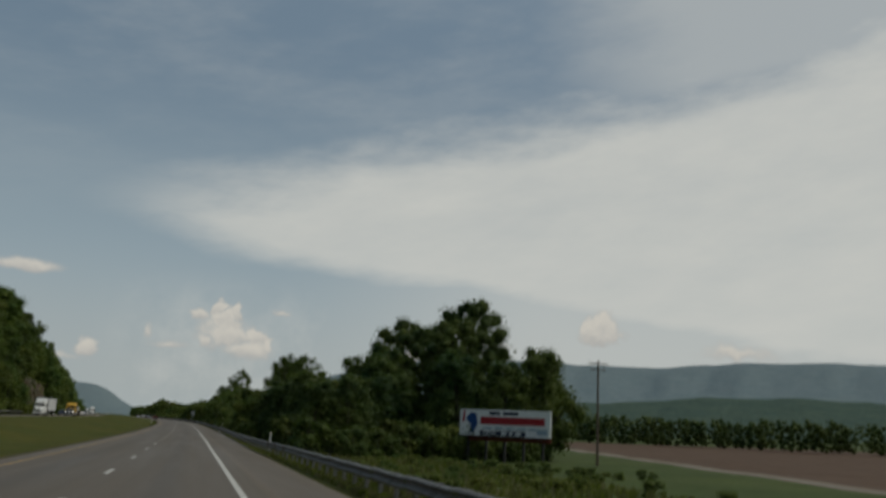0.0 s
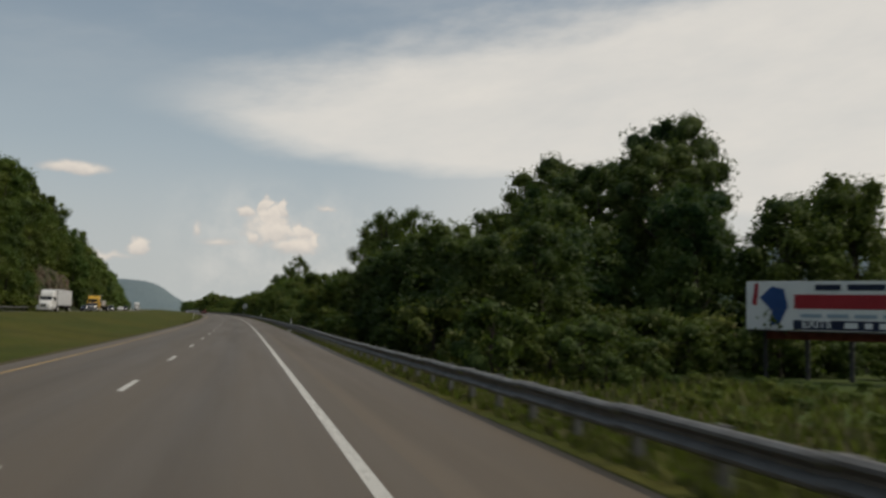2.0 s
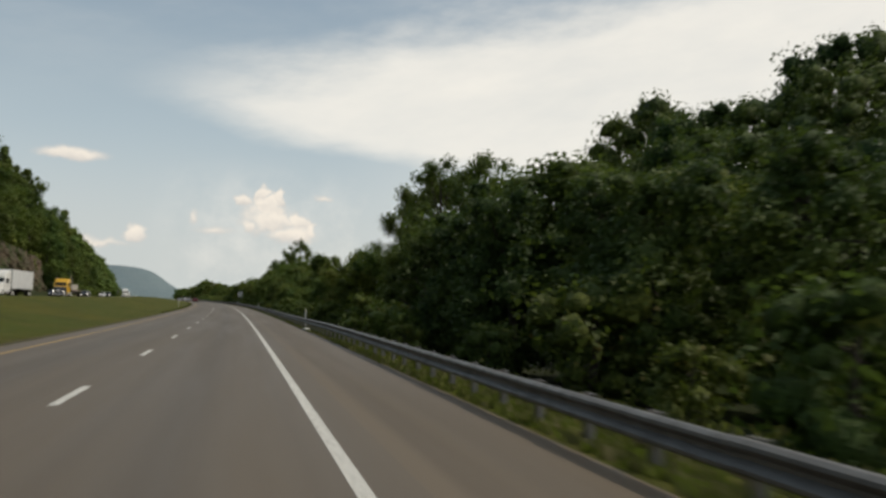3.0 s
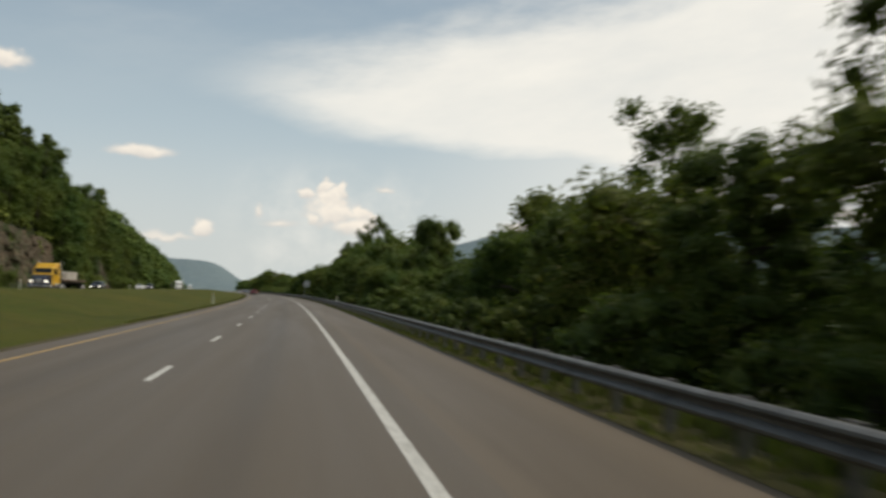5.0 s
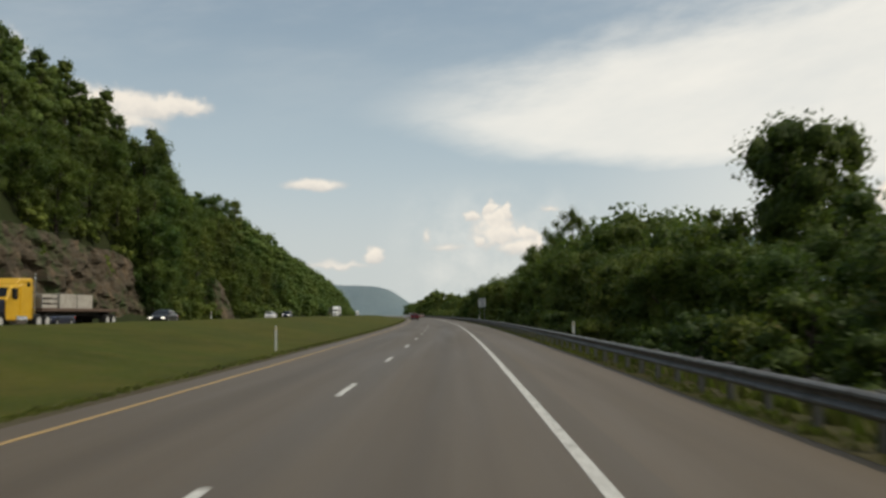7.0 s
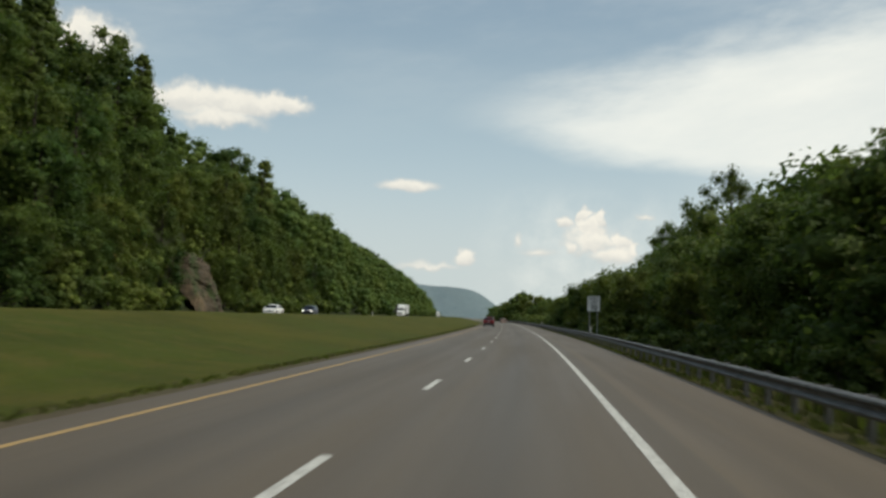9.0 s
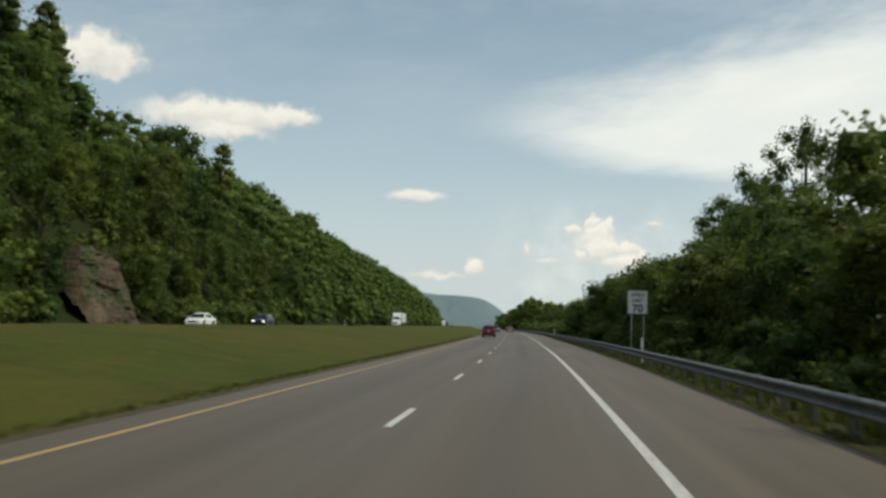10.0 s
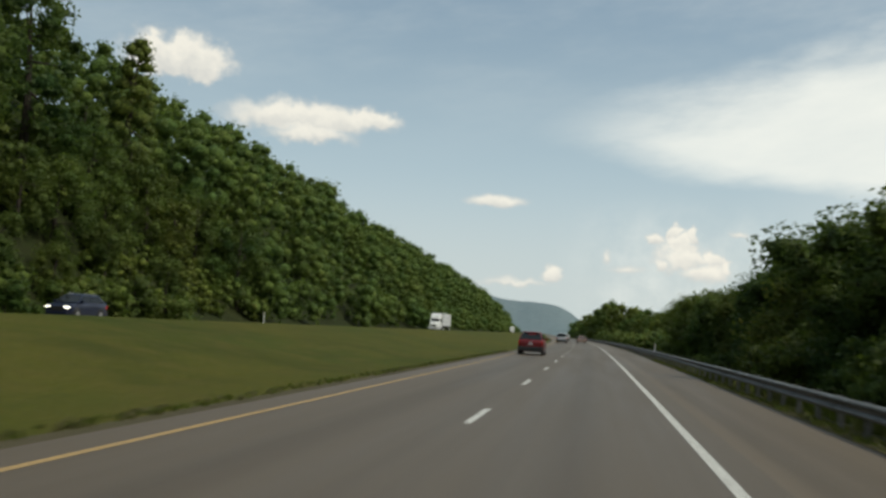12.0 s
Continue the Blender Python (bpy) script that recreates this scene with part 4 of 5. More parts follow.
def guard_rail(s0, s1, l, z, side, label, near_until):
    """side -1: the beam faces a road on its left. Beam sections, blocks and posts."""
    root = tagged(new("guard_rail"), label, "guard rail")
    root.matrix_basis = stand((s0 + s1) / 2, l, z)
    l_all = l
    inv_root = root.matrix_basis.inverted()
    rail, post, block = rail_mesh(3.83), beam_mesh("post", 0.10, 0.15, -0.4, 0.70, STEEL), beam_mesh("block", 0.15, 0.10, 0.37, 0.69, WEATHERED)
    flip = Matrix.Identity(4) if side < 0 else pose(0, 0, 0, 0, 0, 180)
    n = int((s1 - s0) / 3.81)
    base = z
    rest = []
    for i in range(n):
        s = s0 + i * 3.81
        l = l_all if l_all < 0 else float(np.interp(s, [42, 54, 95, 130], [4.62, 4.36, 4.34, 4.66]))
        if side < 0:      # it sinks a little where the verge has settled
            z = base - 0.02 - float(np.interp(s, [58, 84, 98, 122, 134, 158, 175, 220], [0, 0.05, 0.05, 0.01, 0.01, 0.05, 0.05, 0.02]))
        m = inv_root @ stand(s, l, z) @ (flip if side < 0 else flip @ Matrix.Translation((0, -3.81, 0)))
        if s < near_until:
            piece("rail", rail, root, m)
            for j in range(2):
                q = inv_root @ stand(s + j * 1.905, l, z) @ flip
                piece("post", post, root, q @ Matrix.Translation((0.235, 0, 0)))
                piece("block", block, root, q @ Matrix.Translation((0.10, 0, 0)))
        else:
            rest.append((rail, m))
            for j in range(2):
                rest.append((post, inv_root @ stand(s + j * 1.905, l, z) @ flip @ Matrix.Translation((0.235, 0, 0))))
    if rest:
        bm = bmesh.new()
        for me, m in rest:
            old = len(bm.verts)
            bm.from_mesh(me)
            bm.verts.ensure_lookup_table()
            bmesh.ops.transform(bm, matrix=m, verts=bm.verts[old:])
        ob = part("distant_rail", bm, STEEL, root)
        tagged(ob, kind="stuff")
    return root


guard_rail(8.0, 700.0, L_RAIL, -0.02, -1, "long galvanised steel guard rail on posts beside the shoulder", 400.0)
guard_rail(70.0, 262.0, -38.9, 1.0, 1, "galvanised steel guard rail beyond the oncoming carriageway", 0.0)

# ---------------------------------------------------------------- delineator posts
POST_WHITE = plain("white_post_plastic", (0.78, 0.77, 0.72), 0.5)
REFLECTOR = plain("reflector_amber", (0.75, 0.55, 0.25), 0.25)


def delineator():
    root = new("delineator_post")
    bm = bmesh.new()
    for i in range(2):
        box(-0.05, -0.012 if i == 0 else -0.02, -0.3, 0.05, 0.012 if i == 0 else 0.0, 1.18, 0.008, bm)
    part("blade", bm, POST_WHITE, root)
    part("reflector", box(-0.035, -0.034, 1.02, 0.035, -0.022, 1.13, 0.004), REFLECTOR, root, "small amber reflector")
    return tagged(root, "slender white plastic delineator post", "delineator", "delineator posts")


_post = delineator()
_first = True
for _s, _l, _z in ((61.4, 5.15, 0.0), (153.5, 5.15, 0.0), (246.7, 5.25, -0.05), (340.2, 5.3, -0.05), (435, 5.2, 0.0), (247.6, -8.05, -0.1), (236, -24.6, 0.85), (300, -24.6, 0.85), (420, -24.6, 0.85)):
    if _first:
        _post.matrix_basis, _first = stand(_s, _l, _z), False
    else:
        copy_thing(_post, stand(_s, _l, _z))

# ---------------------------------------------------------------- writing


def lettering(name, text, size, m, mat, parent, thick=0.004, align="CENTER"):
    cu = bpy.data.curves.new(name, "FONT")
    cu.body, cu.size, cu.extrude, cu.align_x = text, size, thick, align
    cu.offset = size * 0.018
    tmp = bpy.data.objects.new(name, cu)
    me = bpy.data.meshes.new_from_object(tmp)
    bpy.data.objects.remove(tmp)
    me.materials.clear()
    me.materials.append(mat)
    return piece(name, me, parent, m)


# ---------------------------------------------------------------- speed limit sign
SIGN_WHITE = plain("sign_white_sheeting", (0.74, 0.75, 0.73), 0.35, 0, 0.5, 0.06)
SIGN_BLACK = plain("sign_black", (0.012, 0.012, 0.012), 0.4)
SIGN_BACK = galvanised("sign_back_aluminium", (0.5, 0.5, 0.5))


def speed_sign(m):
    root = tagged(new("speed_limit_sign"), "white rectangular speed limit sign on two steel posts", "road sign")
    root.matrix_basis = m
    w, z0, z1 = 1.18, 2.44, 3.86
    part("panel", box(-w / 2, -0.01, z0, w / 2, 0.012, z1, 0.005), SIGN_WHITE, root)
    bm = bmesh.new()
    for x0, x1, y0, y1 in ((-w / 2 + .03, w / 2 - .03, z0 + .03, z0 + .055), (-w / 2 + .03, w / 2 - .03, z1 - .055, z1 - .03), (-w / 2 + .03, -w / 2 + .055, z0 + .055, z1 - .055), (w / 2 - .055, w / 2 - .03, z0 + .055, z1 - .055)):
        box(x0, -0.0165, y0, x1, -0.0125, y1, 0, bm)
    part("border", bm, SIGN_BLACK, root, "thin black border")
    for text, size, z in (("SPEED", 0.30, 3.50), ("LIMIT", 0.30, 3.17), ("70", 0.66, 2.57)):
        lettering("lettering", text, size, pose(0, -0.015, z, 90, 0, 0), SIGN_BLACK, root)
    for x in (-0.36, 0.36):
        part("post", box(x - 0.035, 0.016, -0.9, x + 0.035, 0.07, 3.7, 0.006), SIGN_BACK, root)
    return root


speed_sign(stand(350.9, 6.45, 0.0, -4))

# ---------------------------------------------------------------- hoarding
BOARD_WHITE = plain("hoarding_white", (0.68, 0.69, 0.68), 0.6, 0, 0.3, 0.1, 0.8)
BOARD_RED = plain("hoarding_red", (0.32, 0.022, 0.03), 0.6, 0, 0.3, 0.15, 0.8)
BOARD_BLUE = plain("hoarding_blue", (0.02, 0.065, 0.20), 0.6, 0, 0.3, 0.15, 0.8)
BOARD_NAVY = plain("hoarding_navy", (0.015, 0.022, 0.05), 0.6, 0, 0.3, 0.15, 0.8)
BOARD_GREY = plain("hoarding_grey_blue", (0.30, 0.38, 0.45), 0.6, 0, 0.3, 0.15, 0.8)
RUST = plain("rusty_red_steel", (0.16, 0.045, 0.03), 0.85, 0.2, 0.3, 0.4, 2.0)
DARK_STEEL = plain("dark_steel", (0.05, 0.05, 0.05), 0.6, 0.4, 0.4, 0.3)


def hoarding():
    root = tagged(new("hoarding"), "wide white roadside hoarding with red and blue bands on posts", "billboard")
    a, b = along(115.4, 34.3), along(105.0, 42.9)
    turn = math.degrees(math.atan2(b[1] - a[1], b[0] - a[0]))
    root.matrix_basis = pose(*((a + b) / 2), 0, 0, turn)
    w, z0, z1 = 13.5, 1.28, 4.58
    part("panel", box(-w / 2, -0.12, z0, w / 2, 0.12, z1, 0.03), BOARD_WHITE, root)

    def band(name, x0, x1, y0, y1, mat):
        part(name, box(x0 * w - w / 2, -0.15, z1 - y1 * (z1 - z0), x1 * w - w / 2, -0.124, z1 - y0 * (z1 - z0), 0.01), mat, root)

    band("red_band", 0.24, 0.94, 0.27, 0.56, BOARD_RED)
    band("navy_band", 0.235, 0.74, 0.79, 0.98, BOARD_NAVY)
    for i in range(5):
        band("writing_bar", 0.27 + i * 0.125, 0.37 + i * 0.125, 0.66, 0.74, BOARD_GREY)
    for i in range(2):
        band("writing_bar", 0.34 + i * 0.15, 0.46 + i * 0.2, 0.07, 0.19, BOARD_NAVY)
    band("small_panel", 0.86, 0.97, 0.68, 0.9, BOARD_GREY)
    lettering("lettering", "EXITS", 0.74, pose((0.345 - 0.5) * w, -0.13, z1 - 0.955 * (z1 - z0) + 0.06, 90), BOARD_WHITE, root, 0.03)
    for x0, x1 in ((0.475, 0.535), (0.565, 0.60), (0.63, 0.69)):
        part("writing_bar", box(x0 * w - w / 2, -0.17, z1 - 0.94 * (z1 - z0), x1 * w - w / 2, -0.152, z1 - 0.83 * (z1 - z0), 0.01), BOARD_WHITE, root)
    # plain emblem: a slanted blue shape with a red stroke
    for name, pts, mat in (("emblem", [(0.07, .34), (0.13, .10), (0.19, .16), (0.21, .52), (0.17, .86), (0.12, .92), (0.13, .62)], BOARD_BLUE), ("emblem_stroke", [(0.03, .48), (0.045, .04), (0.065, .04), (0.055, .5)], BOARD_RED)):
        bm = bmesh.new()
        f = bm.faces.new([bm.verts.new((x * w - w / 2, -0.124, z1 - y * (z1 - z0))) for x, y in pts])
        r = bmesh.ops.extrude_face_region(bm, geom=[f])
        bmesh.ops.translate(bm, vec=(0, -0.025, 0), verts=[v for v in r["geom"] if isinstance(v, bmesh.types.BMVert)])
        bmesh.ops.recalc_face_normals(bm, faces=bm.faces)
        part(name, bm, mat, root)
    part("apron", box(-w / 2 + 1.4, -0.1, z0 - 0.62, w / 2, 0.1, z0 - 0.03, 0.02), RUST, root, "rusty red steel apron")
    for i in range(5):
        x = -w / 2 + 1.2 + i * (w - 2.4) / 4
        part("post", box(x - 0.14, 0.13, -2.9, x + 0.14, 0.41, z1 - 0.2, 0.02), DARK_STEEL, root)
    part("catwalk", box(-w / 2 + 0.4, -0.9, z0 - 0.12, w / 2 - 0.4, -0.16, z0 - 0.05, 0.01), DARK_STEEL, root)
    return root


hoarding()

# ---------------------------------------------------------------- power pole and its wires
POLE_WOOD = plain("pole_timber", (0.13, 0.10, 0.075), 0.9, 0, 0.2, 0.35, 3.0)
CERAMIC = plain("insulator_ceramic", (0.30, 0.30, 0.28), 0.3)
WIRE = plain("wire", (0.03, 0.03, 0.03), 0.5, 0.5)


def power_pole(s, l, top):
    root = tagged(new("power_pole"), "weathered wooden power pole with two crossarms", "power pole", "power poles")
    g = float(ground_height(s, l))
    root.matrix_basis = stand(s, l, g, 8)
    h = top - g
    part("pole", tube(bmesh.new(), (0, 0, -0.5), (0, 0, h), 0.19, 0.12, 10), POLE_WOOD, root)
    for z, w in ((h - 0.45, 1.5), (h - 1.25, 1.1)):
        arm = part("crossarm", box(-w, -0.06, z - 0.06, w, 0.06, z + 0.06, 0.01), POLE_WOOD, root)
        for x in (-w + 0.12, -w * 0.45, w * 0.45, w - 0.12):
            part("insulator", tube(bmesh.new(), (x, 0, z + 0.061), (x, 0, z + 0.27), 0.05, 0.035, 8), CERAMIC, arm)
    return root


power_pole(111.0, 52.0, 11.8)
power_pole(196.0, 78.0, 11.5)


def track():
    s = np.linspace(-60, 330, 60)
    cols = np.array([-2.2, -1.2, 0, 1.2, 2.2])
    pts = along(s[:, None] + 0 * cols, 43 + 0.237 * s[:, None] + cols, 0)
    pts[..., 2] = along(s[:, None] + 0 * cols, 0, ground_height(s[:, None] + 0 * cols, 43 + 0.237 * s[:, None] + cols))[..., 2] + np.array([0.03, 0.12, 0.16, 0.12, 0.03])
    n, q = len(s), len(cols)
    i = np.arange((n - 1) * (q - 1))
    a = i // (q - 1) * q + i % (q - 1)
    return tagged(new("track", mesh_of("track", pts.reshape(-1, 3), np.stack([a, a + 1, a + q + 1, a + q], 1), DIRT)), "pale dirt track along the ploughed field", "track", kind="structure")


track()


# ---------------------------------------------------------------- grass blades along the edges


def grass_blades(name, bands, mats, label, seed):
    """Loose tufts: bands of s0, s1, l0, l1, number, height."""
    rng = np.random.default_rng(seed)
    verts, faces, idx, n = [], [], [], 0
    for s0, s1, l0, l1, count, high in bands:
        s, l = rng.uniform(s0, s1, count), l0 + (l1 - l0) * rng.random(count) ** 1.3
        base = along(s, l, ground_height(s, l))
        for j in range(3):
            a = rng.uniform(0, 2 * math.pi, count)
            h = high * rng.uniform(0.5, 1.3, count)
            w = 0.05 + 0.12 * h
            side = np.stack([np.cos(a), np.sin(a), 0 * a], 1) * w[:, None]
            bend = np.stack([np.cos(a + 1.3), np.sin(a + 1.3), 0 * a], 1) * (h * rng.uniform(0.1, 0.6, count))[:, None]
            foot = base + rng.normal(0, 0.06, (count, 3)) * np.array([1, 1, 0])
            quad = np.stack([foot - side - np.array([0, 0, 0.03]), foot + side - np.array([0, 0, 0.03]), foot + side * 0.3 + bend + np.array([0, 0, 1]) * h[:, None], foot - side * 0.3 + bend * 0.9 + np.array([0, 0, 0.95]) * h[:, None]], 1)
            verts.append(quad.reshape(-1, 3))
            faces.append(np.arange(count * 4).reshape(-1, 4) + n)
            idx.append(rng.integers(0, len(mats), count))
            n += count * 4
    me = mesh_of(name, np.concatenate(verts), np.concatenate(faces), mats, np.concatenate(idx))
    return tagged(new(name, me), label, "grass", kind="stuff")


BLADE = leafy("grass_blades", (0.10, 0.125, 0.018), (0.12, 0.135, 0.022), 0.45)
STRAW = leafy("dry_grass_blades", (0.13, 0.11, 0.05), (0.15, 0.125, 0.06), 0.3)
grass_blades("verge_grass", [(10, 130, 4.40, 5.2, 4200, 0.13), (130, 430, 4.55, 5.2, 2600, 0.09), (10, 430, 5.4, 9.5, 10000, 0.32), (20, 112, 7.0, 30.0, 5000, 0.5), (190, 430, -7.05, -7.5, 2600, 0.07)], [BLADE, STRAW, STRAW, BLADE], "rough green and straw grass along the road edges", 31)


def litter():
    bm = bmesh.new()
    bmesh.ops.create_icosphere(bm, subdivisions=2, radius=1.0)
    for v in bm.verts:
        v.co = Vector((v.co.x * 0.20, v.co.y * 0.32, max(v.co.z, -0.2) * 0.07)) * (1 + 0.35 * noise.noise(v.co * 3))
    ob = part("litter", bm, plain("crumpled_white_plastic", (0.62, 0.61, 0.58), 0.6))
    ob.matrix_basis = stand(145.8, 4.62, 0.0, 20)
    return tagged(ob, "crumpled white plastic scrap on the verge", "litter")


litter()


def sign_back(s, l, w, h, z):
    root = tagged(new("road_sign"), "grey back of a tall road sign on two posts", "road sign", "signs of the opposite carriageway")
    g = float(ground_height(s, l))
    root.matrix_basis = stand(s, l, g)
    part("panel", box(-w / 2, -0.02, z, w / 2, 0.02, z + h, 0.01), STEEL, root)
    for x in (-w * 0.3, w * 0.3):
        part("post", box(x - 0.04, -0.1, -0.4, x + 0.04, -0.022, z + h - 0.1, 0.005), STEEL, root)
    return root


sign_back(592.0, -37.4, 2.0, 2.8, 1.5)

# ---------------------------------------------------------------- vehicles
TYRE = plain("tyre_rubber", (0.018, 0.018, 0.018), 0.85, 0, 0.3, 0.2)
ALLOY = plain("alloy_wheel", (0.42, 0.42, 0.43), 0.35, 0.8)
STEEL_RIM = plain("white_steel_rim", (0.60, 0.60, 0.58), 0.4, 0.3)
GLASS = glassy("tinted_glass")
TRIM = plain("black_plastic_trim", (0.016, 0.016, 0.017), 0.6)
CHROME = plain("chrome", (0.65, 0.65, 0.66), 0.18, 1.0)
PLATE = plain("number_plate_white", (0.62, 0.64, 0.64), 0.4)
PLATE_BAR = plain("number_plate_bar", (0.05, 0.07, 0.12), 0.5)
TAIL = plain("tail_lamp_red", (0.42, 0.012, 0.012), 0.15, 0, 0.6)
HEAD = plain("head_lamp_glass", (0.75, 0.75, 0.72), 0.1, 0, 0.7)
AMBER = plain("amber_lamp", (0.75, 0.30, 0.03), 0.2)


def lit_lamp(name, colour, power):
    mat, k, b, _ = material(name, 0.2)
    b.inputs["Base Color"].default_value = (*colour, 1)
    b.inputs["Emission Color"].default_value = (*colour, 1)
    b.inputs["Emission Strength"].default_value = power
    return mat


HEAD_ON = lit_lamp("head_lamp_lit", (1.0, 0.93, 0.8), 2.0)
PAINTS = {}


def paint(name, colour, metal=0.25):
    if name not in PAINTS:
        PAINTS[name] = plain(name, colour, 0.4, metal, 0.4, 0.08, 2.0, 0.35)
    return PAINTS[name]


def loft(stations, mat, name, parent, label="", cap=True):
    """Skins sections: each station is (y, half outline from the bottom middle to the top middle), mirrored in x."""
    bm = bmesh.new()
    rings = []
    for y, outline in stations:
        pts = [(x, z) for x, z in outline] + [(-x, z) for x, z in reversed(outline)]
        rings.append([bm.verts.new((x, y, z)) for x, z in pts])
    for a, b in zip(rings, rings[1:]):
        n = len(a)
        for i in range(n):
            bm.faces.new((a[i], a[(i + 1) % n], b[(i + 1) % n], b[i]))
    if cap:
        bm.faces.new(rings[0])
        bm.faces.new(rings[-1])
    bmesh.ops.remove_doubles(bm, verts=bm.verts, dist=0.0005)
    bmesh.ops.recalc_face_normals(bm, faces=bm.faces)
    return part(name, bm, mat, parent, label)


def disc(bm, x0, x1, y, z, r0, r1, sides=20, inner=0.0):
    """A round body along x, from x0 to x1, of radius r0 at the ends and r1 in the middle."""
    rings = []
    for x, r in ((x0, inner), (x0, r0 * 0.92), (x0 + (x1 - x0) * 0.15, r0), (x0 + (x1 - x0) * 0.5, r1), (x0 + (x1 - x0) * 0.85, r0), (x1, r0 * 0.92), (x1, inner)):
        if r <= 0.0:
            rings.append([bm.verts.new((x, y, z))])
        else:
            rings.append([bm.verts.new((x, y + r * math.cos(2 * math.pi * i / sides), z + r * math.sin(2 * math.pi * i / sides))) for i in range(sides)])
    for a, b in zip(rings, rings[1:]):
        for i in range(sides):
            p = [a[i % len(a)], a[(i + 1) % len(a)], b[(i + 1) % len(b)], b[i % len(b)]]
            p = [v for j, v in enumerate(p) if v not in p[:j]]
            if len(p) > 2:
                bm.faces.new(p)
    bmesh.ops.recalc_face_normals(bm, faces=bm.faces)
    return bm


def wheel(parent, x, y, r, width, rim_mat, side, spokes=5):
    """A wheel whose outer face looks to side (-1 or 1)."""
    root = part("wheel", disc(bmesh.new(), x - width / 2, x + width / 2, y, r, r, r, 22, r * 0.62), TYRE, parent)
    f = x + side * width / 2
    bm = disc(bmesh.new(), f - side * 0.04, f + side * 0.004, y, r, r * 0.62, r * 0.62, 18)
    for i in range(spokes):
        a = 2 * math.pi * i / spokes
        m = Matrix.Translation((f + side * 0.008, y, r)) @ Matrix.Rotation(a, 4, "X")
        bmesh.ops.create_cube(bm, size=1.0, matrix=m @ Matrix.Translation((0, 0, r * 0.33)) @ Matrix.Diagonal((0.03, r * 0.16, r * 0.60, 1)))
    part("rim", bm, rim_mat, root)
    return root


def pane(name, corners, parent, mat=None, thick=0.012, label=""):
    """A flat or slightly bent plate set on four or more corners, with thickness outward."""
    bm = bmesh.new()
    f = bm.faces.new([bm.verts.new(c) for c in corners])
    f.normal_update()
    n = f.normal.copy()
    r = bmesh.ops.extrude_face_region(bm, geom=[f])
    bmesh.ops.translate(bm, vec=n * thick, verts=[v for v in r["geom"] if isinstance(v, bmesh.types.BMVert)])
    bmesh.ops.recalc_face_normals(bm, faces=bm.faces)
    return part(name, bm, mat or GLASS, parent, label)


def number_plate(parent, y, z, back=True):
    s = -1 if back else 1
    pl = part("number_plate", box(-0.155, min(y, y + s * 0.012), z - 0.078, 0.155, max(y, y + s * 0.012), z + 0.078, 0.004), PLATE, parent, "small white number plate")
    a, b = sorted((y + s * 0.0125, y + s * 0.017))
    part("plate_bar", box(-0.125, a, z - 0.035, 0.125, b, z + 0.035, 0), PLATE_BAR, pl)


def rounded(ob, width):
    mod = ob.modifiers.new("rounded", "BEVEL")
    mod.width, mod.segments, mod.limit_method, mod.angle_limit = width, 3, "ANGLE", radians(14)
    ob.data.polygons.foreach_set("use_smooth", np.ones(len(ob.data.polygons), dtype=bool))
    ob.data.set_sharp_from_angle(angle=radians(40))
    return ob


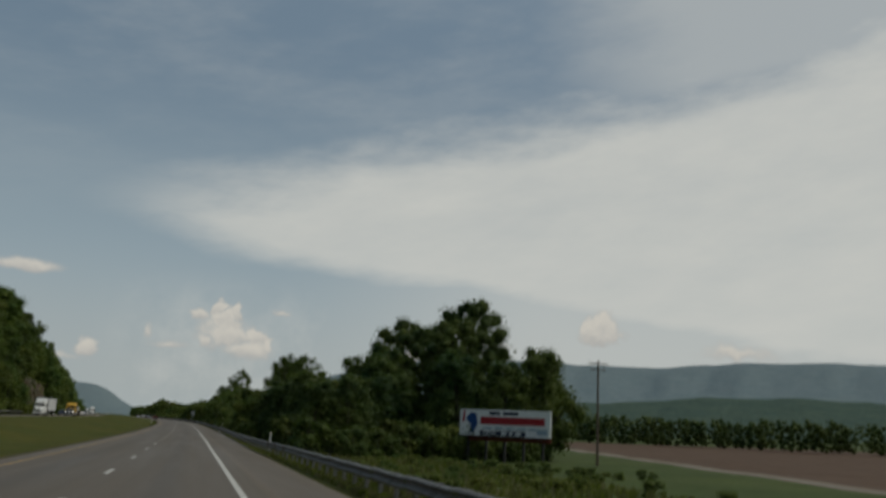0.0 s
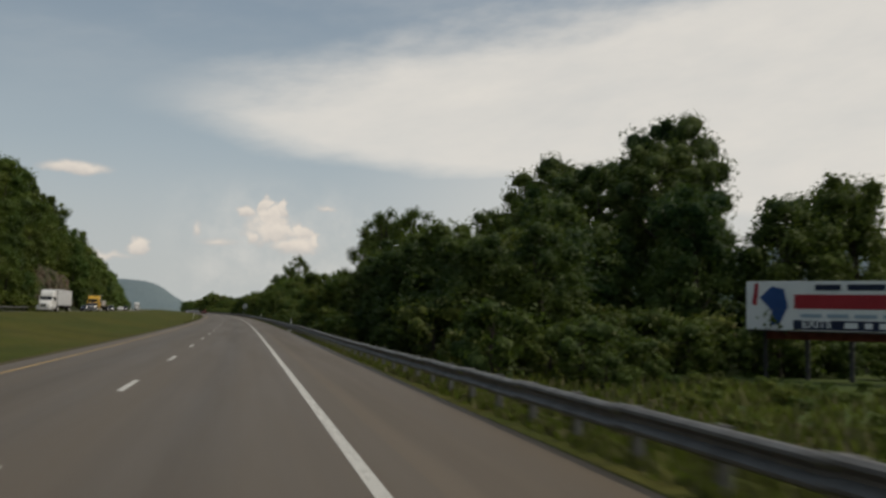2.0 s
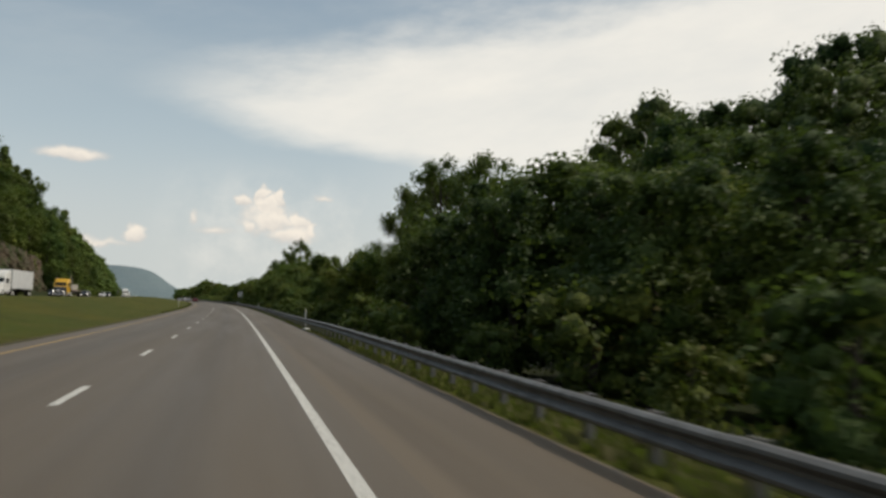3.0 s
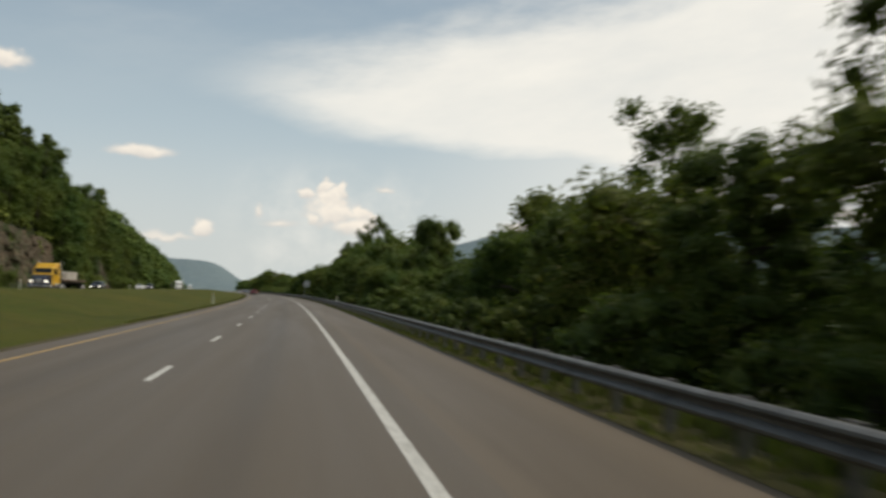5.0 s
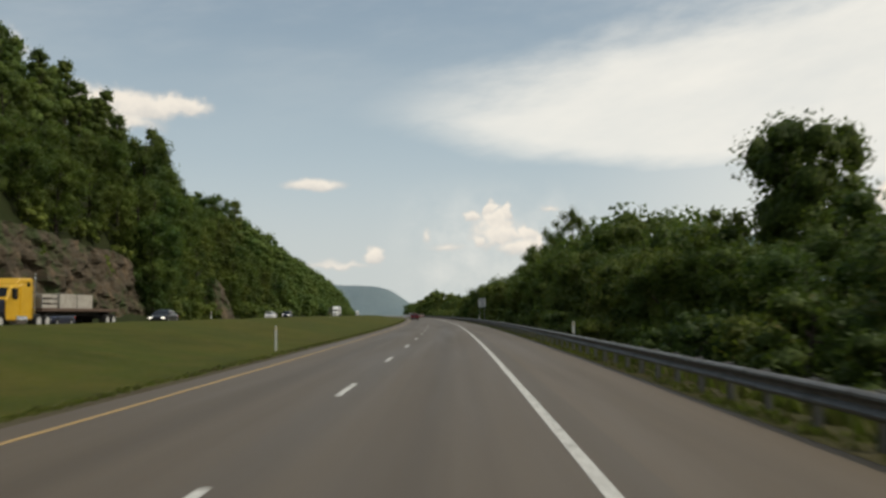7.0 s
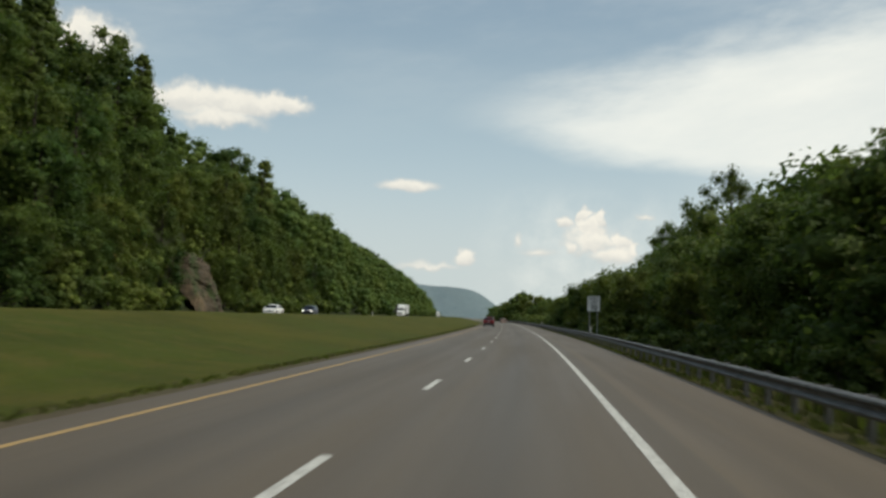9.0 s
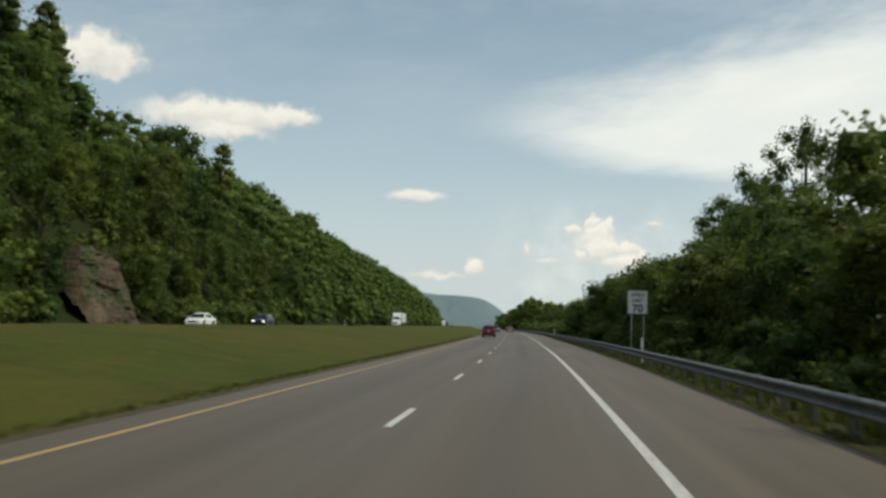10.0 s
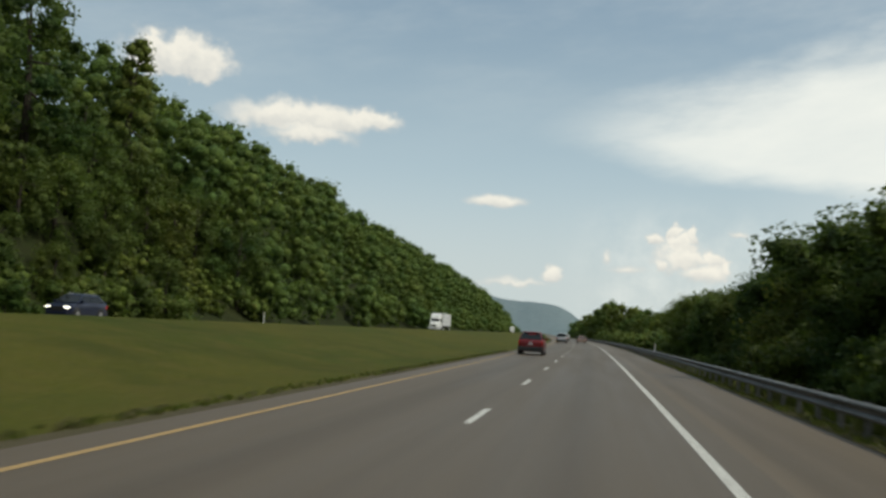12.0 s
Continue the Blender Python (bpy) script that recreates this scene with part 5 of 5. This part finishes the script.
def car(name, label, category, mat, shape, m, group="", lit=False):
    """A car that drives towards +y, its middle over the origin. shape: size and lines of the body."""
    root = tagged(new(name), label, category, group)
    root.matrix_basis = m
    L, W, H = shape["size"]
    r = shape.get("wheel", 0.34)
    belt, hood, nose, deck = shape["belt"], shape["hood"], shape["nose"], shape["deck"]
    h, w = L / 2, W / 2

    def ring(width, z0, zt, top=0.86):
        return [(width * 0.80, z0), (width * 0.97, z0 + 0.10), (width, (z0 + zt) * 0.48), (width * 0.985, zt - 0.12), (width * 0.94, zt - 0.035), (width * top, zt)]

    st = [(-h, ring(w * 0.86, 0.42, deck - 0.12)), (-h + 0.06, ring(w * 0.93, 0.30, deck - 0.03)), (-h + 0.25, ring(w * 0.98, 0.24, deck)), (-h * 0.55, ring(w, 0.20, belt)), (0, ring(w, 0.20, belt)),
          (h * 0.36, ring(w, 0.20, belt - 0.03)), (h * 0.48, ring(w, 0.20, hood + 0.03)), (h * 0.72, ring(w * 0.98, 0.22, (hood + nose) / 2 + 0.03)), (h - 0.22, ring(w * 0.93, 0.25, nose)), (h - 0.05, ring(w * 0.84, 0.30, nose - 0.12)), (h, ring(w * 0.76, 0.36, nose - 0.24))]
    rounded(loft(st, mat, "body", root), 0.05)
    # cabin: rear foot, rear roof, front roof, front foot (y), widths
    a, b, c, d = shape["cabin"]
    cw, rw = w * 0.93, w * 0.68

    sections = []
    for y, z in ((a, belt + 0.01), (b, H - 0.05), (b + 0.18, H - 0.01), ((b + c) / 2, H), (c - 0.15, H - 0.02), (c, H - 0.06), (d, belt + 0.01)):
        t = max(0.02, (z - belt) / (H - belt))
        sections.append((y, [(cw, belt - 0.06), (cw, belt), (cw + (rw - cw) * t * 0.90, belt + (z - belt) * 0.90), (cw + (rw - cw) * t - 0.05, belt + (z - belt) * 0.965), (cw + (rw - cw) * t - 0.14, z), (0.2, z + 0.03 * t)]))
    rounded(loft(sections, mat, "cabin", root), 0.045)

    def side_at(y, z):
        t = (z - belt) / (H - belt)
        return cw + (rw - cw) * t + 0.014

    z0, z1 = belt + 0.06, H - 0.13
    for s in (-1, 1):
        for lo, hi, end in ((a + (b - a) * 0.45, b + 0.14, shape["pillar"] - 0.04), (shape["pillar"] + 0.04, shape["pillar"] + 0.04, None)):
            e0 = end if end is not None else d - (d - c) * 0.22
            e1 = end if end is not None else c + (d - c) * 0.12
            pts = [(s * side_at(lo, z0), lo, z0), (s * side_at(e0, z0), e0, z0), (s * side_at(e1, z1), e1, z1), (s * side_at(hi, z1), hi, z1)]
            pane("side_window", pts if s > 0 else pts[::-1], root)
        mx = s * (cw + 0.10)
        part("mirror", box(min(mx - 0.10, mx + 0.10), d - 0.42, belt + 0.02, max(mx - 0.10, mx + 0.10), d - 0.27, belt + 0.18, 0.035), mat, root)
        part("door_handle", box(min(s * (w - 0.005), s * (w + 0.03)), shape["pillar"] - 0.35, belt - 0.17, max(s * (w - 0.005), s * (w + 0.03)), shape["pillar"] - 0.15, belt - 0.13, 0.008), mat, root)
        part("sill", box(min(s * (w * 0.86), s * (w + 0.012)), -h * 0.42, 0.19, max(s * (w * 0.86), s * (w + 0.012)), h * 0.42, 0.31, 0.02), TRIM, root)
        for y in (-shape["axle"], shape["axle"] + 0.03):
            bm = disc(bmesh.new(), s * (w - 0.18), s * (w + 0.008), y, r + 0.03, r + 0.07, r + 0.07, 20)
            part("wheel_arch", bm, TRIM, root)
            wheel(root, s * (w - 0.09), y, r, 0.22, ALLOY, s)
    # glass fore and aft
    t0, t1 = 0.05, 0.90
    for name_, f0, f1, sgn in (("rear_window", a, b, -1), ("windscreen", d, c, 1)):
        pts = []
        for t, e in ((t0, 1), (t0, -1), (t1, -1), (t1, 1)):
            y = f0 + (f1 - f0) * t + sgn * 0.012
            pts.append((e * (cw + (rw - cw) * t - 0.045), y, belt + (H - 0.05 - belt) * t + 0.012))
        pane(name_, pts if sgn < 0 else pts[::-1], root)
    # lamps, bumpers, plate
    for s in (-1, 1):
        x0, x1 = sorted((s * w * 0.60, s * w * 0.955))
        part("tail_lamp", box(x0, -h + 0.005, deck - 0.34, x1, -h + 0.30, deck - 0.10, 0.03), TAIL, root, "red tail lamp")
        x0, x1 = sorted((s * w * 0.48, s * w * 0.86))
        part("head_lamp", box(x0, h - 0.30, nose - 0.26, x1, h - 0.015, nose - 0.09, 0.035), HEAD_ON if lit else HEAD, root, "clear head lamp")
    part("rear_bumper", box(-w * 0.95, -h - 0.055, 0.26, w * 0.95, -h + 0.30, 0.60 if shape.get("clad") else 0.56, 0.07), TRIM if shape.get("clad") else mat, root)
    part("front_bumper", box(-w * 0.80, h - 0.16, 0.27, w * 0.80, h + 0.045, 0.50, 0.05), mat, root)
    part("grille", box(-w * 0.45, h - 0.05, 0.52, w * 0.45, h + 0.02, nose - 0.12, 0.015), TRIM, root)
    number_plate(root, -h - 0.002, deck - 0.30 if shape.get("clad") else 0.68)
    part("badge", box(-0.06, -h - 0.012, deck - 0.16, 0.06, -h + 0.02, deck - 0.10, 0.01), CHROME, root)
    if shape.get("rails"):
        for s in (-1, 1):
            x = s * (rw - 0.07)
            part("roof_rail", box(min(x - 0.02, x + 0.02), b + 0.15, H - 0.015, max(x - 0.02, x + 0.02), c - 0.25, H + 0.045, 0.012), CHROME, root)
        part("spoiler", box(-rw * 0.92, b - 0.20, H - 0.10, rw * 0.92, b + 0.08, H - 0.04, 0.02), mat, root)
    part("exhaust", tube(bmesh.new(), (w * 0.5, -h - 0.05, 0.26), (w * 0.5, -h + 0.25, 0.26), 0.035, 0.035, 10), CHROME, root)
    return root


SUV = dict(size=(4.45, 1.86, 1.66), belt=1.06, hood=1.02, nose=0.92, deck=1.08, cabin=(-2.12, -1.42, 0.45, 1.30), pillar=-0.30, axle=1.33, wheel=0.345, clad=True, rails=True)
SEDAN = dict(size=(4.75, 1.82, 1.46), belt=0.93, hood=0.92, nose=0.78, deck=0.96, cabin=(-1.75, -1.05, 0.42, 1.30), pillar=-0.22, axle=1.37, wheel=0.325)
BIG_SUV = dict(size=(4.85, 1.92, 1.78), belt=1.08, hood=1.06, nose=0.95, deck=1.06, cabin=(-2.34, -1.98, 0.60, 1.35), pillar=-0.35, axle=1.45, wheel=0.36, clad=True, rails=True)
LEFT_LANE, RIGHT_LANE, FAR_LANE, FAST_LANE = -4.05, -0.45, -33.2, -29.5

car("suv", "bright red compact crossover with dark tinted rear window", "car", paint("red_metallic", (0.155, 0.002, 0.005)), SUV, stand(422.4, LEFT_LANE - 0.5))
car("suv", "silver grey crossover with dark lower bumper", "car", paint("silver_metallic", (0.42, 0.43, 0.44), 0.6), BIG_SUV, stand(520.0, LEFT_LANE - 0.35))
car("sedan", "pale silver saloon car", "car", paint("pale_silver", (0.52, 0.53, 0.54), 0.5), SEDAN, stand(622.0, LEFT_LANE))
car("sedan", "tan brown saloon car", "car", paint("tan_metallic", (0.30, 0.20, 0.15), 0.4), SEDAN, stand(540.0, RIGHT_LANE))
car("suv", "white sport utility vehicle", "car", paint("white_paint", (0.72, 0.72, 0.70), 0.0), BIG_SUV, stand(592.0, RIGHT_LANE - 2.6))
OZ = OPPOSITE_Z + 0.03
car("sedan", "dark navy saloon car on the opposite carriageway", "car", paint("navy_metallic", (0.012, 0.018, 0.045), 0.3), SEDAN, stand(282.0, FAR_LANE, OZ, 180), "oncoming cars")
car("sedan", "black saloon car with lit headlamps", "car", paint("black_paint", (0.012, 0.012, 0.014), 0.2), SEDAN, stand(300.0, FAST_LANE, OZ, 180), "oncoming cars", True)
car("sedan", "white saloon car on the opposite carriageway", "car", paint("white_paint", (0.72, 0.72, 0.70), 0.0), SEDAN, stand(386.0, FAR_LANE, OZ, 180), "oncoming cars")
car("suv", "dark blue sport utility vehicle with bright headlamps", "car", paint("navy_metallic", (0.012, 0.018, 0.045), 0.3), SUV, stand(409.0, FAR_LANE, OZ, 180), "oncoming cars", True)

WHITE_PAINT = paint("truck_white", (0.70, 0.70, 0.68), 0.0)
YELLOW_PAINT = paint("truck_yellow", (0.62, 0.36, 0.015), 0.0)
NAVY_PAINT = paint("truck_navy", (0.010, 0.014, 0.030), 0.2)
TRAILER_WHITE = plain("trailer_white_panel", (0.62, 0.63, 0.64), 0.45, 0.1, 0.5, 0.12, 0.8)
UNDER = plain("chassis_black", (0.02, 0.02, 0.02), 0.7, 0.2)
BARE_TANK = plain("polished_tank", (0.55, 0.55, 0.56), 0.25, 0.9)
PALE_LOAD = plain("pale_stacked_boards", (0.42, 0.39, 0.34), 0.8, 0, 0.3, 0.3, 2.0)
DECK_WOOD = plain("flatbed_deck", (0.12, 0.08, 0.06), 0.85, 0, 0.3, 0.3, 2.0)


def tractor(root, cab_mat, hood_mat, fairing, lamps=None):
    """A long-nosed tractor unit; its nose at y = 0, running back along -y. Added under root."""
    def sec(w, z0, z1, r=0.12):
        return [(w - 0.05, z0), (w, z0 + 0.10), (w, z1 - r), (w - r * 0.4, z1 - r * 0.35), (w - r, z1)]

    loft([(-0.10, sec(0.72, 0.75, 1.55)), (0.0 - 0.02, sec(0.62, 0.85, 1.45))][::-1] + [(-0.35, sec(0.86, 0.72, 1.72)), (-1.2, sec(0.98, 0.80, 1.88)), (-1.95, sec(1.10, 0.85, 1.98))], hood_mat, "hood", root)
    loft([(-1.85, sec(1.14, 0.62, 2.0)), (-2.05, sec(1.15, 0.62, 2.10)), (-2.45, sec(1.15, 0.62, 2.80)), (-2.75, sec(1.16, 0.62, 2.95)), (-3.6, sec(1.16, 0.62, 2.98))], cab_mat, "cab", root)
    loft([(-3.6, sec(1.20, 0.66, 2.95)), (-3.7, sec(1.22, 0.66, 3.05)), (-5.3, sec(1.22, 0.66, 3.05))], cab_mat, "sleeper", root)
    if fairing:
        loft([(-2.55, sec(0.95, 2.9, 3.05, 0.05)), (-3.0, sec(1.10, 2.9, 3.55)), (-3.7, sec(1.18, 2.95, 3.88)), (-5.3, sec(1.22, 2.95, 4.0))], cab_mat, "roof_fairing", root)
    else:
        loft([(-3.3, sec(1.05, 2.9, 3.02, 0.05)), (-3.7, sec(1.15, 2.95, 3.40)), (-5.3, sec(1.20, 2.95, 3.45))], cab_mat, "roof_cap", root)
        for s in (-1, 1):
            x0, x1 = sorted((s * 1.222, s * 1.245))
            part("sleeper_window", box(x0, -4.9, 2.85, x1, -4.45, 3.15, 0.01), GLASS, root)
    pane("windscreen", [(0.98, -2.055, 2.16), (-0.98, -2.055, 2.16), (-0.98, -2.385, 2.74), (0.98, -2.385, 2.74)], root, GLASS, -0.02)
    for s in (-1, 1):
        x0, x1 = sorted((s * 1.158, s * 1.18))
        part("side_window", box(x0, -3.35, 2.05, x1, -2.55, 2.70, 0.01), GLASS, root)
        x0, x1 = sorted((s * 1.40, s * 1.62))
        part("mirror", box(x0, -2.35, 1.95, x1, -2.22, 2.65, 0.03), UNDER, root)
        x0, x1 = sorted((s * 1.15, s * 1.45))
        part("mirror_arm", box(x0, -2.31, 2.55, x1, -2.27, 2.60, 0.005), UNDER, root)
        x0, x1 = sorted((s * 0.66, s * 0.98))
        part("head_lamp", box(x0, -0.42, 0.98, x1, -0.12, 1.22, 0.04), lamps or HEAD, root, "clear head lamp")
        part("fuel_tank", disc_y(s * 0.98, -4.5, -3.1, 0.68, 0.32), BARE_TANK, root, "polished round fuel tank")
        x0, x1 = sorted((s * 0.88, s * 1.22))
        loft_fender(root, hood_mat, s)
        part("exhaust_stack", tube(bmesh.new(), (s * 1.30, -5.45, 1.0), (s * 1.30, -5.45, 3.9 if fairing else 3.75), 0.075, 0.075, 10), CHROME, root)
        wheel(root, s * 1.04, -1.05, 0.52, 0.30, STEEL_RIM, s, 6)
        for y in (-6.3, -7.6):
            wheel(root, s * 0.95, y, 0.52, 0.56, STEEL_RIM, s, 6)
    part("grille", box(-0.48, -0.12, 0.88, 0.48, 0.02, 1.46, 0.03), CHROME, root, "chrome radiator grille")
    part("bumper", box(-1.16, -0.22, 0.38, 1.16, 0.12, 0.72, 0.06), CHROME if not fairing else hood_mat, root)
    part("chassis", box(-0.48, -8.3, 0.72, 0.48, -1.0, 0.98, 0.02), UNDER, root)


def disc_y(x, y0, y1, z, r):
    bm = bmesh.new()
    return tube(bm, (x, y0, z), (x, y1, z), r, r, 16)


def loft_fender(root, mat, s):
    bm = bmesh.new()
    n = 10
    rows = []
    for i in range(n + 1):
        a = math.pi * i / n
        for rr in (0.60, 0.68):
            for xx in (0.86, 1.22):
                rows.append(bm.verts.new((s * xx, -1.05 + rr * math.cos(a), 0.55 + rr * math.sin(a))))
    for i in range(n):
        a, b = rows[4 * i:4 * i + 4], rows[4 * i + 4:4 * i + 8]
        for p, q in ((0, 1), (1, 3), (3, 2), (2, 0)):
            bm.faces.new((a[p], a[q], b[q], b[p]))
    bmesh.ops.recalc_face_normals(bm, faces=bm.faces)
    part("front_fender", bm, mat, root)


def box_truck_train(m, label, mat, fairing=True):
    root = tagged(new("semi_truck"), label, "truck", "oncoming trucks")
    root.matrix_basis = m
    tractor(root, mat, mat, fairing)
    y1, y0 = -5.9, -21.6
    body = part("trailer_box", box(-1.29, y0, 1.18, 1.29, y1, 4.10, 0.03), TRAILER_WHITE, root)
    for s in (-1, 1):
        for i in range(26):
            y = y0 + 0.35 + i * (y1 - y0 - 0.7) / 25
            x0, x1 = sorted((s * 1.291, s * 1.302))
            part("panel_rib", box(x0, y - 0.03, 1.30, x1, y + 0.03, 4.0, 0), TRAILER_WHITE, body)
        x0, x1 = sorted((s * 1.292, s * 1.31))
        part("lower_rail", box(x0, y0 + 0.02, 1.16, x1, y1 - 0.02, 1.29, 0.004), ALLOY, body)
        part("landing_leg", box(min(s * 0.7, s * 0.85), -9.6, 0.2, max(s * 0.7, s * 0.85), -9.4, 1.17, 0.01), UNDER, root)
        for y in (-18.7, -20.0):
            wheel(root, s * 0.97, y, 0.52, 0.56, STEEL_RIM, s, 6)
    part("bogie", box(-0.6, -20.7, 0.7, 0.6, -17.9, 1.16, 0.02), UNDER, root)
    part("rear_guard", box(-1.2, -21.6, 0.45, 1.2, -21.5, 0.58, 0.01), UNDER, root)
    for s in (-1, 1):
        part("rear_door", box(min(s * 0.01, s * 1.24), -21.625, 1.25, max(s * 0.01, s * 1.24), -21.602, 4.02, 0.006), TRAILER_WHITE, root)
    return root


def flatbed_train(m):
    root = tagged(new("flatbed_truck"), "yellow flatbed truck with dark hood carrying stacked boards", "truck", "oncoming trucks")
    root.matrix_basis = m
    tractor(root, YELLOW_PAINT, NAVY_PAINT, False, HEAD_ON)
    part("deck", box(-1.29, -21.0, 1.22, 1.29, -6.6, 1.44, 0.02), DECK_WOOD, root, "dark wooden flatbed deck")
    part("frame", box(-0.5, -20.8, 0.92, 0.5, -7.0, 1.21, 0.02), UNDER, root)
    part("headboard", box(-1.25, -6.75, 1.45, 1.25, -6.65, 2.2, 0.02), ALLOY, root)
    for s in (-1, 1):
        for y in (-18.6, -19.9):
            wheel(root, s * 0.97, y, 0.50, 0.56, STEEL_RIM, s, 6)
    part("bogie", box(-0.6, -20.6, 0.65, 0.6, -17.8, 0.91, 0.02), UNDER, root)
    for i in range(3):
        part("board_stack", box(-1.1, -9.4, 1.46 + i * 0.36, 1.1, -7.0, 1.46 + i * 0.36 + 0.24, 0.02), PALE_LOAD, root, "pale stack of boards")
        if i:
            part("bearer", box(-1.05, -8.6, 1.34 + i * 0.36, 1.05, -8.4, 1.455 + i * 0.36, 0.01), DECK_WOOD, root)
    for y in (-15.8, -12.7):
        part("crate", box(-1.1, y, 1.445, 1.1, y + 2.9, 2.5, 0.03), PALE_LOAD, root, "grey-brown crate")
    return root


box_truck_train(stand(229.5, FAR_LANE, OZ, 180), "white semi truck with a long plain white box trailer", WHITE_PAINT)
flatbed_train(stand(262.0, FAST_LANE, OZ, 180))
box_truck_train(stand(556.0, FAR_LANE, OZ, 180), "white semi truck with a box trailer far off", WHITE_PAINT)
box_truck_train(stand(960.0, FAST_LANE, OZ, 180), "small distant white semi truck with a box trailer", WHITE_PAINT)
